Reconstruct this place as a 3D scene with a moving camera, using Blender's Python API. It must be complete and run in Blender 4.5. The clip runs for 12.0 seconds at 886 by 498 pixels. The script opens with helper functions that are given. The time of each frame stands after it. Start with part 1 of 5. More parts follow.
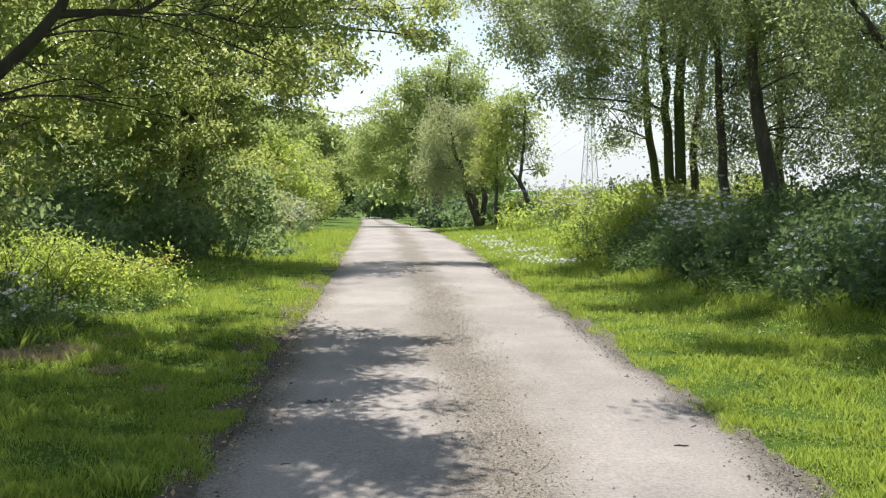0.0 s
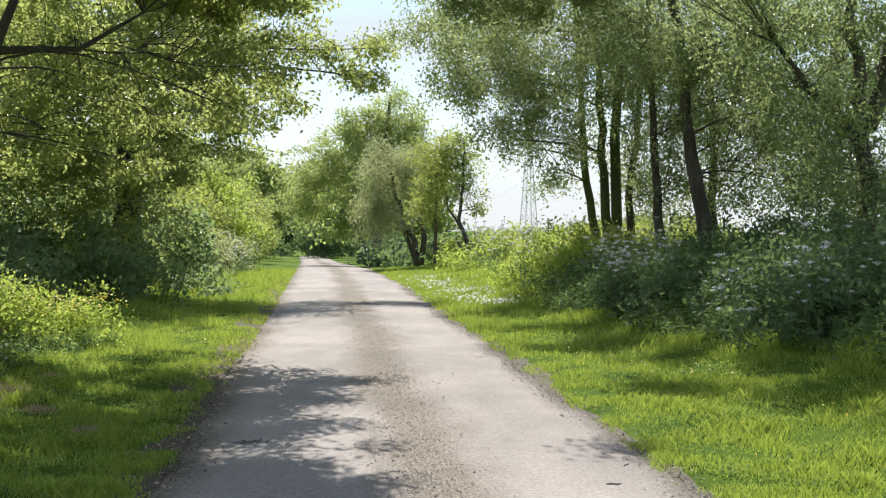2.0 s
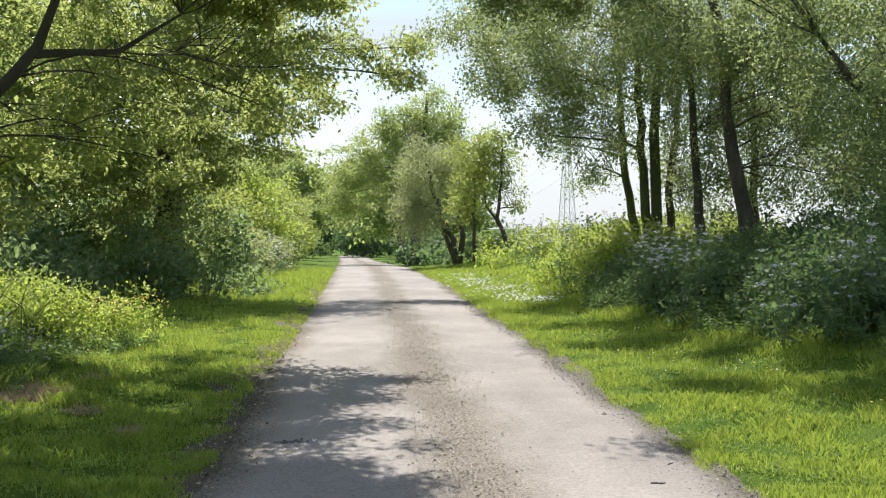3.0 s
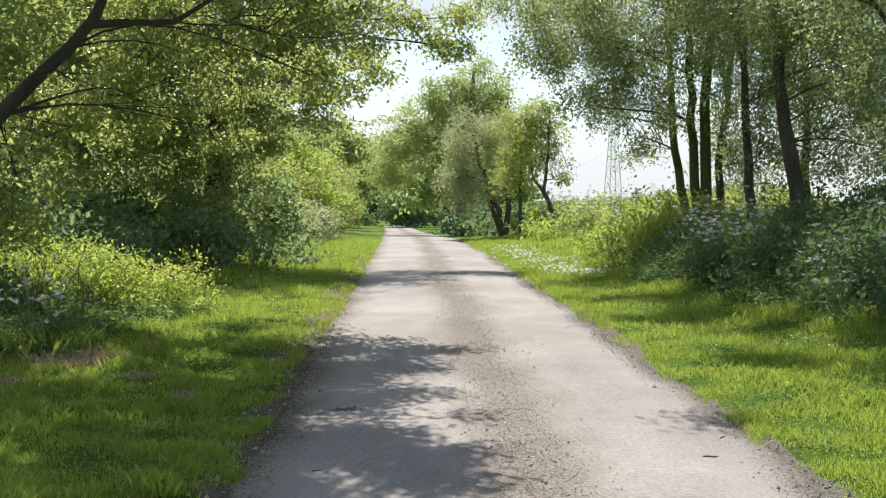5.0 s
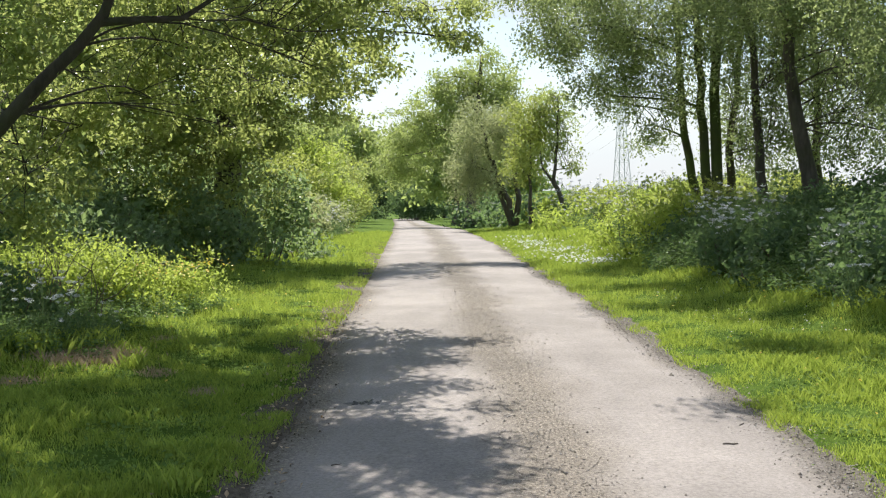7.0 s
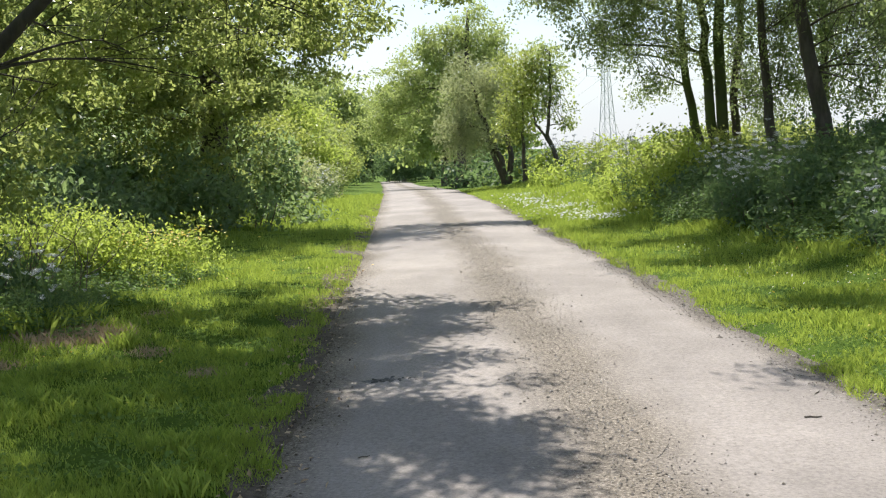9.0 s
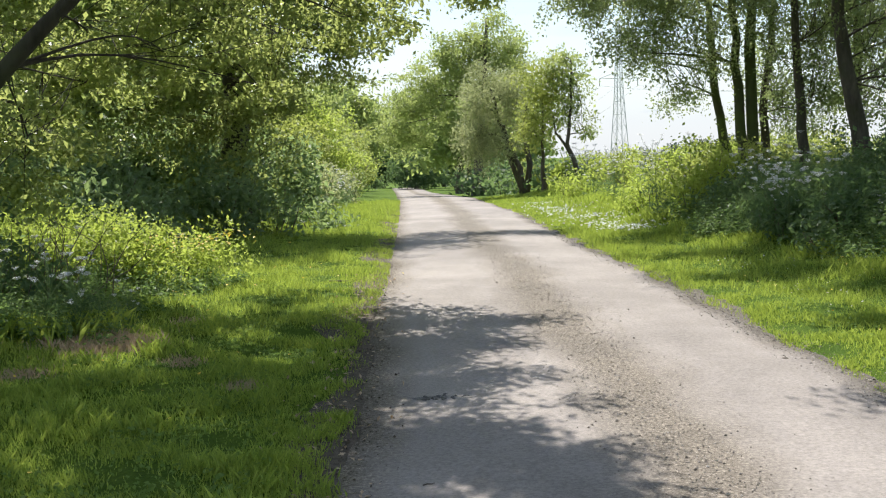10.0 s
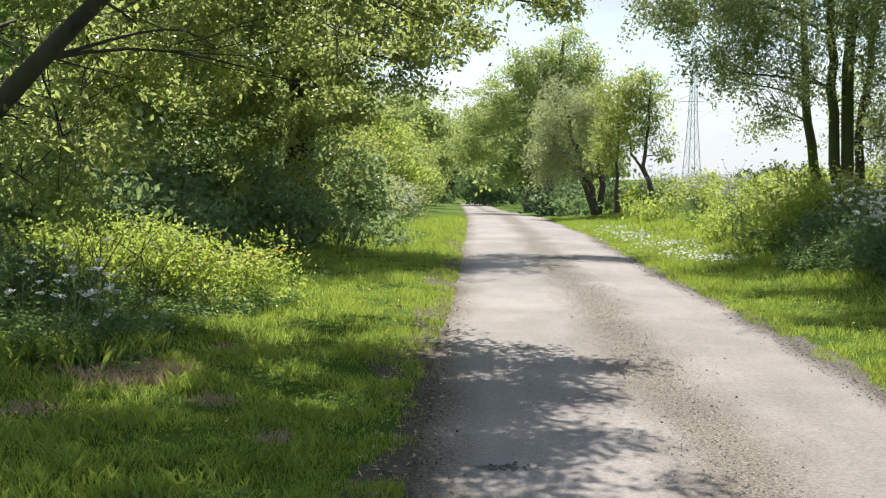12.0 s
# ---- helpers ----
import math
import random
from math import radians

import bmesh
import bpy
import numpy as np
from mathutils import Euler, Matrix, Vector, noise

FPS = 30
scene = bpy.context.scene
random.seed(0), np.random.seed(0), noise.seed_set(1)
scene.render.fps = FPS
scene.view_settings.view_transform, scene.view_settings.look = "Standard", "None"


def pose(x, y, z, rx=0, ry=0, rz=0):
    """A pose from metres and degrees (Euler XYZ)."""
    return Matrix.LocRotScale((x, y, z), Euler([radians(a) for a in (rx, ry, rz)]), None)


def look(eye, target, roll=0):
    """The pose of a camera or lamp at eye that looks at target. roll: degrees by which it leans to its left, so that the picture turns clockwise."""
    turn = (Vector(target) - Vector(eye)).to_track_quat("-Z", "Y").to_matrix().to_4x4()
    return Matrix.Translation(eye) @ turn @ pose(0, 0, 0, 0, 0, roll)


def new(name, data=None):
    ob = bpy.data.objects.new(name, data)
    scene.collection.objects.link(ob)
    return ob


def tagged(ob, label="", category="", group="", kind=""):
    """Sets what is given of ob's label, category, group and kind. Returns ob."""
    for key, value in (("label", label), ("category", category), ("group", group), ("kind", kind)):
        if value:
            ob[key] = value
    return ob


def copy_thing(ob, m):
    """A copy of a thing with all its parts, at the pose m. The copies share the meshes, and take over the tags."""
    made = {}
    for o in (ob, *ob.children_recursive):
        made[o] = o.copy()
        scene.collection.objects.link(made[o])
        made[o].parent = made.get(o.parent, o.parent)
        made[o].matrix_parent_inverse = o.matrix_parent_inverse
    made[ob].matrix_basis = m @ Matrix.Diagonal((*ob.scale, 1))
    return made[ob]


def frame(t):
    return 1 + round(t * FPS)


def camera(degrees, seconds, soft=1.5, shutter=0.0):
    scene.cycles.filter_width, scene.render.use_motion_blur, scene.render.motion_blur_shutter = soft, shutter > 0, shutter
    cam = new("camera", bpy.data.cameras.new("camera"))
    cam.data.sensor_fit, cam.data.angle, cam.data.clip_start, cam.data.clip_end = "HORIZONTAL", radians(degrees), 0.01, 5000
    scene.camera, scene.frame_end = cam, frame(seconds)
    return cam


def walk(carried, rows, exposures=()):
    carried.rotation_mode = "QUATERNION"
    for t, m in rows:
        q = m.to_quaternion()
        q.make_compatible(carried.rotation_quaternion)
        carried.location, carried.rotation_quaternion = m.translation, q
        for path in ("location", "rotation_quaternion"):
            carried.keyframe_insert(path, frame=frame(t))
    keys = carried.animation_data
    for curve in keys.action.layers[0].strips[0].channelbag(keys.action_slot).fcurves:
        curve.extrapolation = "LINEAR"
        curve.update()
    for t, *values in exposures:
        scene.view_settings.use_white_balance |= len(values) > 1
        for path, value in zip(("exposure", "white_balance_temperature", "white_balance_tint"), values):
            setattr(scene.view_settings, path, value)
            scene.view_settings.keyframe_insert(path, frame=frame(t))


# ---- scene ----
cam = camera(43.3, 12.0, 1.2)
PATH = [
    (0, (-0.038, -0.042, 1.614), (-0.064, 1.954, 1.489), -0.2),
    (0.5, (-0.026, -0.053, 1.612), (-0.018, 1.945, 1.518), -0.5),
    (1, (-0.039, -0.09, 1.599), (-0.015, 1.908, 1.498), 0.2),
    (1.5, (0.015, -0.091, 1.617), (0.093, 1.907, 1.548), -0.8),
    (2, (-0.016, -0.102, 1.619), (0.066, 1.895, 1.565), 0.2),
    (2.5, (-0.012, -0.087, 1.609), (0.018, 1.912, 1.554), -0.4),
    (3, (-0.021, -0.053, 1.616), (-0.008, 1.946, 1.559), -0.4),
    (4.8, (-0.083, -0.074, 1.62), (-0.145, 1.923, 1.526), 0.7),
    (5, (-0.087, -0.097, 1.622), (-0.153, 1.899, 1.513), 0.1),
    (5.5, (-0.05, -0.112, 1.624), (-0.074, 1.884, 1.491), -0.6),
    (6, (-0.043, -0.12, 1.633), (-0.062, 1.876, 1.511), -0.6),
    (6.5, (-0.063, -0.104, 1.626), (-0.059, 1.893, 1.514), -0.3),
    (7, (-0.117, -0.071, 1.617), (-0.201, 1.924, 1.494), -1.0),
    (7.2, (-0.117, -0.024, 1.6), (-0.265, 1.965, 1.456), -1.1),
    (8.8, (-0.404, 0.69, 1.557), (-0.459, 2.679, 1.357), -2.8),
    (9, (-0.401, 0.815, 1.535), (-0.464, 2.805, 1.343), -2.7),
    (9.5, (-0.587, 0.979, 1.546), (-0.626, 2.973, 1.401), -2.2),
    (10, (-0.714, 1.203, 1.526), (-0.792, 3.193, 1.348), -1.7),
    (10.5, (-0.73, 1.515, 1.554), (-0.932, 3.501, 1.432), -1.0),
    (11, (-0.785, 1.785, 1.519), (-0.937, 3.775, 1.387), 0.5),
    (11.5, (-0.869, 2.061, 1.538), (-0.954, 4.055, 1.41), 1.0),
    (12, (-0.824, 2.329, 1.539), (-1.018, 4.314, 1.39), 0.5),
]
walk(cam, [(t, look(eye, target, roll)) for t, eye, target, roll in PATH], [(0.0, 0.68), (12.0, 0.68)])

# ---- light ----
SUN_AZ, SUN_EL = 14.0, 52.0          # degrees to the left of straight ahead, and above the horizon
world = bpy.data.worlds.new("sky")
scene.world = world
world.use_nodes = True
wn, wl = world.node_tree.nodes, world.node_tree.links
wn.clear()
w_out = wn.new("ShaderNodeOutputWorld")
w_bg = wn.new("ShaderNodeBackground")
w_sky = wn.new("ShaderNodeTexSky")
w_sky.sky_type, w_sky.sun_disc = "NISHITA", False
w_sky.sun_elevation, w_sky.sun_rotation = radians(SUN_EL), radians(-SUN_AZ)
w_sky.air_density, w_sky.dust_density = 1.0, 0.4
w_tc = wn.new("ShaderNodeTexCoord")
w_map = wn.new("ShaderNodeMapping")
w_map.inputs["Scale"].default_value = (1.0, 1.0, 4.0)
w_noise = wn.new("ShaderNodeTexNoise")
w_noise.inputs["Scale"].default_value, w_noise.inputs["Detail"].default_value = 2.6, 7.0
w_noise.inputs["Roughness"].default_value = 0.55
w_ramp = wn.new("ShaderNodeValToRGB")
w_ramp.color_ramp.elements[0].position, w_ramp.color_ramp.elements[1].position = 0.40, 0.60
w_ramp.color_ramp.elements[0].color = (0.0, 0.0, 0.0, 1)
w_ramp.color_ramp.elements[1].color = (0.95, 0.95, 0.95, 1)
w_mix = wn.new("ShaderNodeMix")
w_mix.data_type = "RGBA"
w_mix.inputs["B"].default_value = (4.7, 5.15, 5.75, 1)
wl.new(w_tc.outputs["Generated"], w_map.inputs["Vector"])
wl.new(w_map.outputs["Vector"], w_noise.inputs["Vector"])
wl.new(w_noise.outputs["Fac"], w_ramp.inputs["Fac"])
w_sep = wn.new("ShaderNodeSeparateXYZ")
w_haze = wn.new("ShaderNodeValToRGB")
w_haze.color_ramp.elements[0].position, w_haze.color_ramp.elements[1].position = 0.02, 0.20
w_haze.color_ramp.elements[0].color, w_haze.color_ramp.elements[1].color = (0.85, 0.85, 0.85, 1), (0, 0, 0, 1)
w_max = wn.new("ShaderNodeMath")
w_max.operation = "MAXIMUM"
wl.new(w_tc.outputs["Generated"], w_sep.inputs[0])
wl.new(w_sep.outputs["Z"], w_haze.inputs["Fac"])
wl.new(w_haze.outputs["Color"], w_max.inputs[0])
w_low = wn.new("ShaderNodeValToRGB")
w_low.color_ramp.elements[0].position, w_low.color_ramp.elements[1].position = 0.12, 0.45
w_low.color_ramp.elements[0].color, w_low.color_ramp.elements[1].color = (1, 1, 1, 1), (0.8, 0.8, 0.8, 1)
w_mul = wn.new("ShaderNodeMath")
w_mul.operation = "MULTIPLY"
wl.new(w_sep.outputs["Z"], w_low.inputs["Fac"])
wl.new(w_ramp.outputs["Color"], w_mul.inputs[0])
wl.new(w_low.outputs["Color"], w_mul.inputs[1])
wl.new(w_mul.outputs[0], w_max.inputs[1])
wl.new(w_max.outputs[0], w_mix.inputs["Factor"])
wl.new(w_sky.outputs["Color"], w_mix.inputs["A"])
wl.new(w_mix.outputs["Result"], w_bg.inputs["Color"])
w_bg.inputs["Strength"].default_value = 0.105
wl.new(w_bg.outputs["Background"], w_out.inputs["Surface"])

sun_data = bpy.data.lights.new("sun", "SUN")
sun_data.energy, sun_data.angle, sun_data.color = 5.0, radians(0.53), (1.0, 0.95, 0.86)
sun = new("sun", sun_data)
sun_from = Vector((-math.sin(radians(SUN_AZ)) * math.cos(radians(SUN_EL)), math.cos(radians(SUN_AZ)) * math.cos(radians(SUN_EL)), math.sin(radians(SUN_EL))))
sun.matrix_world = look(sun_from * 60, (0, 0, 0))


# ---- materials ----
def material(name):
    m = bpy.data.materials.new(name)
    m.use_nodes = True
    n = m.node_tree.nodes
    n.clear()
    return m, n, m.node_tree.links, n.new("ShaderNodeOutputMaterial")


def ramp(n, stops):
    r = n.new("ShaderNodeValToRGB")
    e = r.color_ramp.elements
    while len(e) < len(stops):
        e.new(0.5)
    for el, (p, c) in zip(e, stops):
        el.position, el.color = p, (*c, 1)
    return r


def noise_tex(n, l, scale, detail=4.0, rough=0.6, stretch=None):
    tc = n.new("ShaderNodeTexCoord")
    t = n.new("ShaderNodeTexNoise")
    t.inputs["Scale"].default_value, t.inputs["Detail"].default_value, t.inputs["Roughness"].default_value = scale, detail, rough
    if stretch:
        mp = n.new("ShaderNodeMapping")
        mp.inputs["Scale"].default_value = stretch
        l.new(tc.outputs["Object"], mp.inputs["Vector"])
        l.new(mp.outputs["Vector"], t.inputs["Vector"])
    else:
        l.new(tc.outputs["Object"], t.inputs["Vector"])
    return t


def mix_rgb(n, l, fac, a, b, mode="MIX"):
    m = n.new("ShaderNodeMix")
    m.data_type, m.blend_type = "RGBA", mode
    for key, v in (("Factor", fac), ("A", a), ("B", b)):
        if isinstance(v, bpy.types.NodeSocket):
            l.new(v, m.inputs[key])
        elif key == "Factor":
            m.inputs[key].default_value = v
        else:
            m.inputs[key].default_value = (*v, 1)
    return m.outputs["Result"]


def leaf_material(name, dark, mid, light, through_colour, glow=0.45, rough=0.5, patch=0.35):
    """A leaf: glossy upper skin, light passing through it, each blade a little different."""
    m, n, l, out = material(name)
    # real foliage is greyer than pure green: a little blue in every tone
    dark, mid, light, through_colour = (tuple((c[0], c[1], c[2] + 0.12 * c[1])) for c in (dark, mid, light, through_colour))
    geo = n.new("ShaderNodeNewGeometry")
    r = ramp(n, [(0.0, dark), (0.55, mid), (1.0, light)])
    big = noise_tex(n, l, 0.6, 3.0)
    add = n.new("ShaderNodeMath")
    add.operation, add.use_clamp = "MULTIPLY_ADD", True
    l.new(big.outputs["Fac"], add.inputs[0])
    add.inputs[1].default_value = 1.6 * patch
    sub = n.new("ShaderNodeMath")
    sub.operation = "MULTIPLY_ADD"
    l.new(geo.outputs["Random Per Island"], sub.inputs[0])
    sub.inputs[1].default_value, sub.inputs[2].default_value = 1 - patch, -0.3 * patch
    l.new(sub.outputs[0], add.inputs[2])
    l.new(add.outputs[0], r.inputs["Fac"])
    bsdf = n.new("ShaderNodeBsdfPrincipled")
    bsdf.inputs["Roughness"].default_value = rough
    bsdf.inputs["Specular IOR Level"].default_value = 0.35
    l.new(r.outputs["Color"], bsdf.inputs["Base Color"])
    tr = n.new("ShaderNodeBsdfTranslucent")
    l.new(mix_rgb(n, l, 0.62, r.outputs["Color"], through_colour), tr.inputs["Color"])
    ms = n.new("ShaderNodeMixShader")
    ms.inputs[0].default_value = glow
    l.new(bsdf.outputs[0], ms.inputs[1])
    l.new(tr.outputs[0], ms.inputs[2])
    l.new(ms.outputs[0], out.inputs["Surface"])
    return m


def bark_material(name, a, b, moss, moss_amount=0.4):
    m, n, l, out = material(name)
    grain = noise_tex(n, l, 9.0, 8.0, 0.65, (1, 1, 0.22))
    patch = noise_tex(n, l, 1.3, 4.0)
    r = ramp(n, [(0.3, a), (0.7, b)])
    l.new(grain.outputs["Fac"], r.inputs["Fac"])
    mr = ramp(n, [(0.62 - 0.3 * moss_amount, (0, 0, 0)), (0.85 - 0.3 * moss_amount, (1, 1, 1))])
    l.new(patch.outputs["Fac"], mr.inputs["Fac"])
    col = mix_rgb(n, l, mr.outputs["Color"], r.outputs["Color"], moss)
    bsdf = n.new("ShaderNodeBsdfPrincipled")
    bsdf.inputs["Roughness"].default_value = 0.9
    l.new(col, bsdf.inputs["Base Color"])
    bump = n.new("ShaderNodeBump")
    bump.inputs["Strength"].default_value, bump.inputs["Distance"].default_value = 0.9, 0.03
    l.new(grain.outputs["Fac"], bump.inputs["Height"])
    l.new(bump.outputs[0], bsdf.inputs["Normal"])
    l.new(bsdf.outputs[0], out.inputs["Surface"])
    return m


def plain_material(name, a, b, scale=20.0, rough=0.8, metal=0.0, bump_d=0.0):
    m, n, l, out = material(name)
    t = noise_tex(n, l, scale, 5.0)
    r = ramp(n, [(0.3, a), (0.7, b)])
    l.new(t.outputs["Fac"], r.inputs["Fac"])
    bsdf = n.new("ShaderNodeBsdfPrincipled")
    bsdf.inputs["Roughness"].default_value, bsdf.inputs["Metallic"].default_value = rough, metal
    l.new(r.outputs["Color"], bsdf.inputs["Base Color"])
    if bump_d:
        bump = n.new("ShaderNodeBump")
        bump.inputs["Strength"].default_value, bump.inputs["Distance"].default_value = 0.8, bump_d
        l.new(t.outputs["Fac"], bump.inputs["Height"])
        l.new(bump.outputs[0], bsdf.inputs["Normal"])
    l.new(bsdf.outputs[0], out.inputs["Surface"])
    return m


def road_material():
    """Worn pale asphalt: chippings, a loose gravelly crown down the middle, fine grime and tyre-polished tracks."""
    m, n, l, out = material("worn_asphalt")
    uv = n.new("ShaderNodeUVMap")
    sep = n.new("ShaderNodeSeparateXYZ")
    l.new(uv.outputs["UV"], sep.inputs[0])
    tc = n.new("ShaderNodeTexCoord")
    fine = noise_tex(n, l, 42.0, 5.0, 0.78)
    mid = noise_tex(n, l, 2.2, 6.0, 0.6, (1.0, 0.35, 1.0))
    big = noise_tex(n, l, 0.45, 4.0)
    base = ramp(n, [(0.25, (0.236, 0.214, 0.204)), (0.75, (0.318, 0.29, 0.277))])
    l.new(mid.outputs["Fac"], base.inputs["Fac"])
    gravel = ramp(n, [(0.36, (0.045, 0.037, 0.03)), (0.48, (0.15, 0.128, 0.105)), (0.58, (0.24, 0.208, 0.175)), (0.68, (0.46, 0.41, 0.36))])
    grit = noise_tex(n, l, 50.0, 4.0, 0.85)
    l.new(grit.outputs["Fac"], gravel.inputs["Fac"])
    # crown of loose chippings: a soft band about the middle of the lane
    off = n.new("ShaderNodeMath")
    off.operation = "ADD"
    off.inputs[1].default_value = -0.52
    l.new(sep.outputs["X"], off.inputs[0])
    ab = n.new("ShaderNodeMath")
    ab.operation = "ABSOLUTE"
    l.new(off.outputs[0], ab.inputs[0])
    wob = n.new("ShaderNodeMath")
    wob.operation = "MULTIPLY_ADD"
    l.new(mid.outputs["Fac"], wob.inputs[0])
    wob.inputs[1].default_value = 0.16
    l.new(ab.outputs[0], wob.inputs[2])
    band = ramp(n, [(0.12, (1, 1, 1)), (0.24, (0, 0, 0))])
    l.new(wob.outputs[0], band.inputs["Fac"])
    edge = ramp(n, [(0.485, (0, 0, 0)), (0.575, (1, 1, 1))])
    l.new(wob.outputs[0], edge.inputs["Fac"])
    both = n.new("ShaderNodeMath")
    both.operation, both.use_clamp = "ADD", True
    half = n.new("ShaderNodeMath")
    half.operation = "MULTIPLY"
    half.inputs[1].default_value = 1.0
    l.new(band.outputs["Color"], half.inputs[0])
    l.new(half.outputs[0], both.inputs[0])
    l.new(edge.outputs["Color"], both.inputs[1])
    col = mix_rgb(n, l, both.outputs[0], base.outputs["Color"], gravel.outputs["Color"])
    spots = ramp(n, [(0.42, (0.86, 0.85, 0.84)), (0.62, (1.08, 1.07, 1.06))])
    l.new(big.outputs["Fac"], spots.inputs["Fac"])
    col = mix_rgb(n, l, 1.0, col, spots.outputs["Color"], "MULTIPLY")
    sp = ramp(n, [(0.36, (0.72, 0.71, 0.7)), (0.5, (0.97, 0.965, 0.96)), (0.66, (1.22, 1.21, 1.2))])
    l.new(fine.outputs["Fac"], sp.inputs["Fac"])
    col = mix_rgb(n, l, 1.0, col, sp.outputs["Color"], "MULTIPLY")
    bsdf = n.new("ShaderNodeBsdfPrincipled")
    bsdf.inputs["Roughness"].default_value = 0.82
    bsdf.inputs["Specular IOR Level"].default_value = 0.3
    l.new(col, bsdf.inputs["Base Color"])
    bump = n.new("ShaderNodeBump")
    bump.inputs["Strength"].default_value, bump.inputs["Distance"].default_value = 0.5, 0.004
    l.new(grit.outputs["Fac"], bump.inputs["Height"])
    l.new(bump.outputs[0], bsdf.inputs["Normal"])
    l.new(bsdf.outputs[0], out.inputs["Surface"])
    return m


def ground_material():
    """Soil under turf: green thatch with earthy and straw-coloured patches."""
    m, n, l, out = material("turf")
    fine = noise_tex(n, l, 45.0, 6.0, 0.7)
    mid = noise_tex(n, l, 3.0, 5.0)
    big = noise_tex(n, l, 0.35, 4.0)
    green = ramp(n, [(0.25, (0.035, 0.07, 0.010)), (0.6, (0.10, 0.17, 0.022)), (0.8, (0.17, 0.24, 0.04))])
    l.new(fine.outputs["Fac"], green.inputs["Fac"])
    tint = ramp(n, [(0.3, (0.8, 0.85, 0.8)), (0.7, (1.2, 1.1, 1.0))])
    l.new(mid.outputs["Fac"], tint.inputs["Fac"])
    col = mix_rgb(n, l, 1.0, green.outputs["Color"], tint.outputs["Color"], "MULTIPLY")
    soil = ramp(n, [(0.66, (0, 0, 0)), (0.78, (1, 1, 1))])
    l.new(mid.outputs["Fac"], soil.inputs["Fac"])
    col = mix_rgb(n, l, soil.outputs["Color"], col, (0.14, 0.11, 0.06))
    field = ramp(n, [(0.4, (0.9, 0.95, 0.9)), (0.6, (1.15, 1.1, 1.0))])
    l.new(big.outputs["Fac"], field.inputs["Fac"])
    col = mix_rgb(n, l, 1.0, col, field.outputs["Color"], "MULTIPLY")
    bsdf = n.new("ShaderNodeBsdfPrincipled")
    bsdf.inputs["Roughness"].default_value = 0.95
    bsdf.inputs["Specular IOR Level"].default_value = 0.1
    l.new(col, bsdf.inputs["Base Color"])
    bump = n.new("ShaderNodeBump")
    bump.inputs["Strength"].default_value, bump.inputs["Distance"].default_value = 1.0, 0.03
    l.new(fine.outputs["Fac"], bump.inputs["Height"])
    l.new(bump.outputs[0], bsdf.inputs["Normal"])
    l.new(bsdf.outputs[0], out.inputs["Surface"])
    return m


M_ROAD = road_material()
M_TURF = ground_material()
M_GRASS = leaf_material("grass_blades", (0.045, 0.105, 0.014), (0.24, 0.315, 0.022), (0.53, 0.56, 0.065), (0.60, 0.74, 0.035), 0.45, 0.55, 0.35)
M_CLOVER = leaf_material("clover_leaves", (0.075, 0.14, 0.015), (0.13, 0.21, 0.025), (0.20, 0.28, 0.045), (0.42, 0.56, 0.05), 0.4, 0.85)
M_STRAW = leaf_material("dry_grass", (0.34, 0.24, 0.13), (0.48, 0.36, 0.21), (0.58, 0.47, 0.30), (0.5, 0.38, 0.2), 0.25, 0.7)
M_OAK = leaf_material("oak_leaves", (0.04, 0.075, 0.02), (0.115, 0.17, 0.035), (0.41, 0.44, 0.09), (0.66, 0.73, 0.14), 0.56, 0.33)
# copy of the oak leaf without its bright tones: shade put into the colour
M_OAK_DARK = leaf_material("shaded_oak_leaves", (0.08, 0.13, 0.035), (0.145, 0.21, 0.05), (0.25, 0.31, 0.08), (0.56, 0.68, 0.11), 0.54, 0.35)
M_ALDER = leaf_material("birch_leaves", (0.056, 0.09, 0.036), (0.132, 0.178, 0.06), (0.31, 0.345, 0.11), (0.54, 0.64, 0.18), 0.53, 0.24)
M_MAPLE = leaf_material("maple_leaves", (0.10, 0.15, 0.035), (0.205, 0.265, 0.06), (0.345, 0.40, 0.11), (0.62, 0.71, 0.14), 0.52, 0.45)
M_WILLOW = leaf_material("willow_leaves", (0.16, 0.19, 0.06), (0.27, 0.305, 0.10), (0.41, 0.435, 0.17), (0.60, 0.64, 0.24), 0.5, 0.45)
M_HAWTHORN = leaf_material("hawthorn_leaves", (0.13, 0.17, 0.025), (0.255, 0.29, 0.045), (0.40, 0.41, 0.09), (0.58, 0.66, 0.07), 0.5, 0.45)
# bramble leaf for shaded growth: darker, the shade is put into the colour
M_BUSH = leaf_material("shaded_bramble_leaves", (0.035, 0.075, 0.028), (0.07, 0.125, 0.042), (0.13, 0.185, 0.065), (0.30, 0.44, 0.10), 0.42, 0.6)
# paler copy of the bramble leaf: veiling haze on the left put into colour
M_BUSH_HAZED = leaf_material("hazed_undergrowth_leaves", (0.06, 0.11, 0.045), (0.12, 0.19, 0.07), (0.21, 0.28, 0.11), (0.46, 0.60, 0.14), 0.45, 0.5)
# bright bush leaf: direct sunlight is put into the colour
M_BUSH_LIT = leaf_material("sunlit_bush_leaves", (0.16, 0.22, 0.012), (0.31, 0.38, 0.02), (0.46, 0.50, 0.05), (0.62, 0.74, 0.07), 0.52, 0.5)
M_NETTLE = leaf_material("nettle_leaves", (0.05, 0.10, 0.02), (0.10, 0.175, 0.035), (0.17, 0.255, 0.06), (0.36, 0.52, 0.09), 0.42, 0.5)
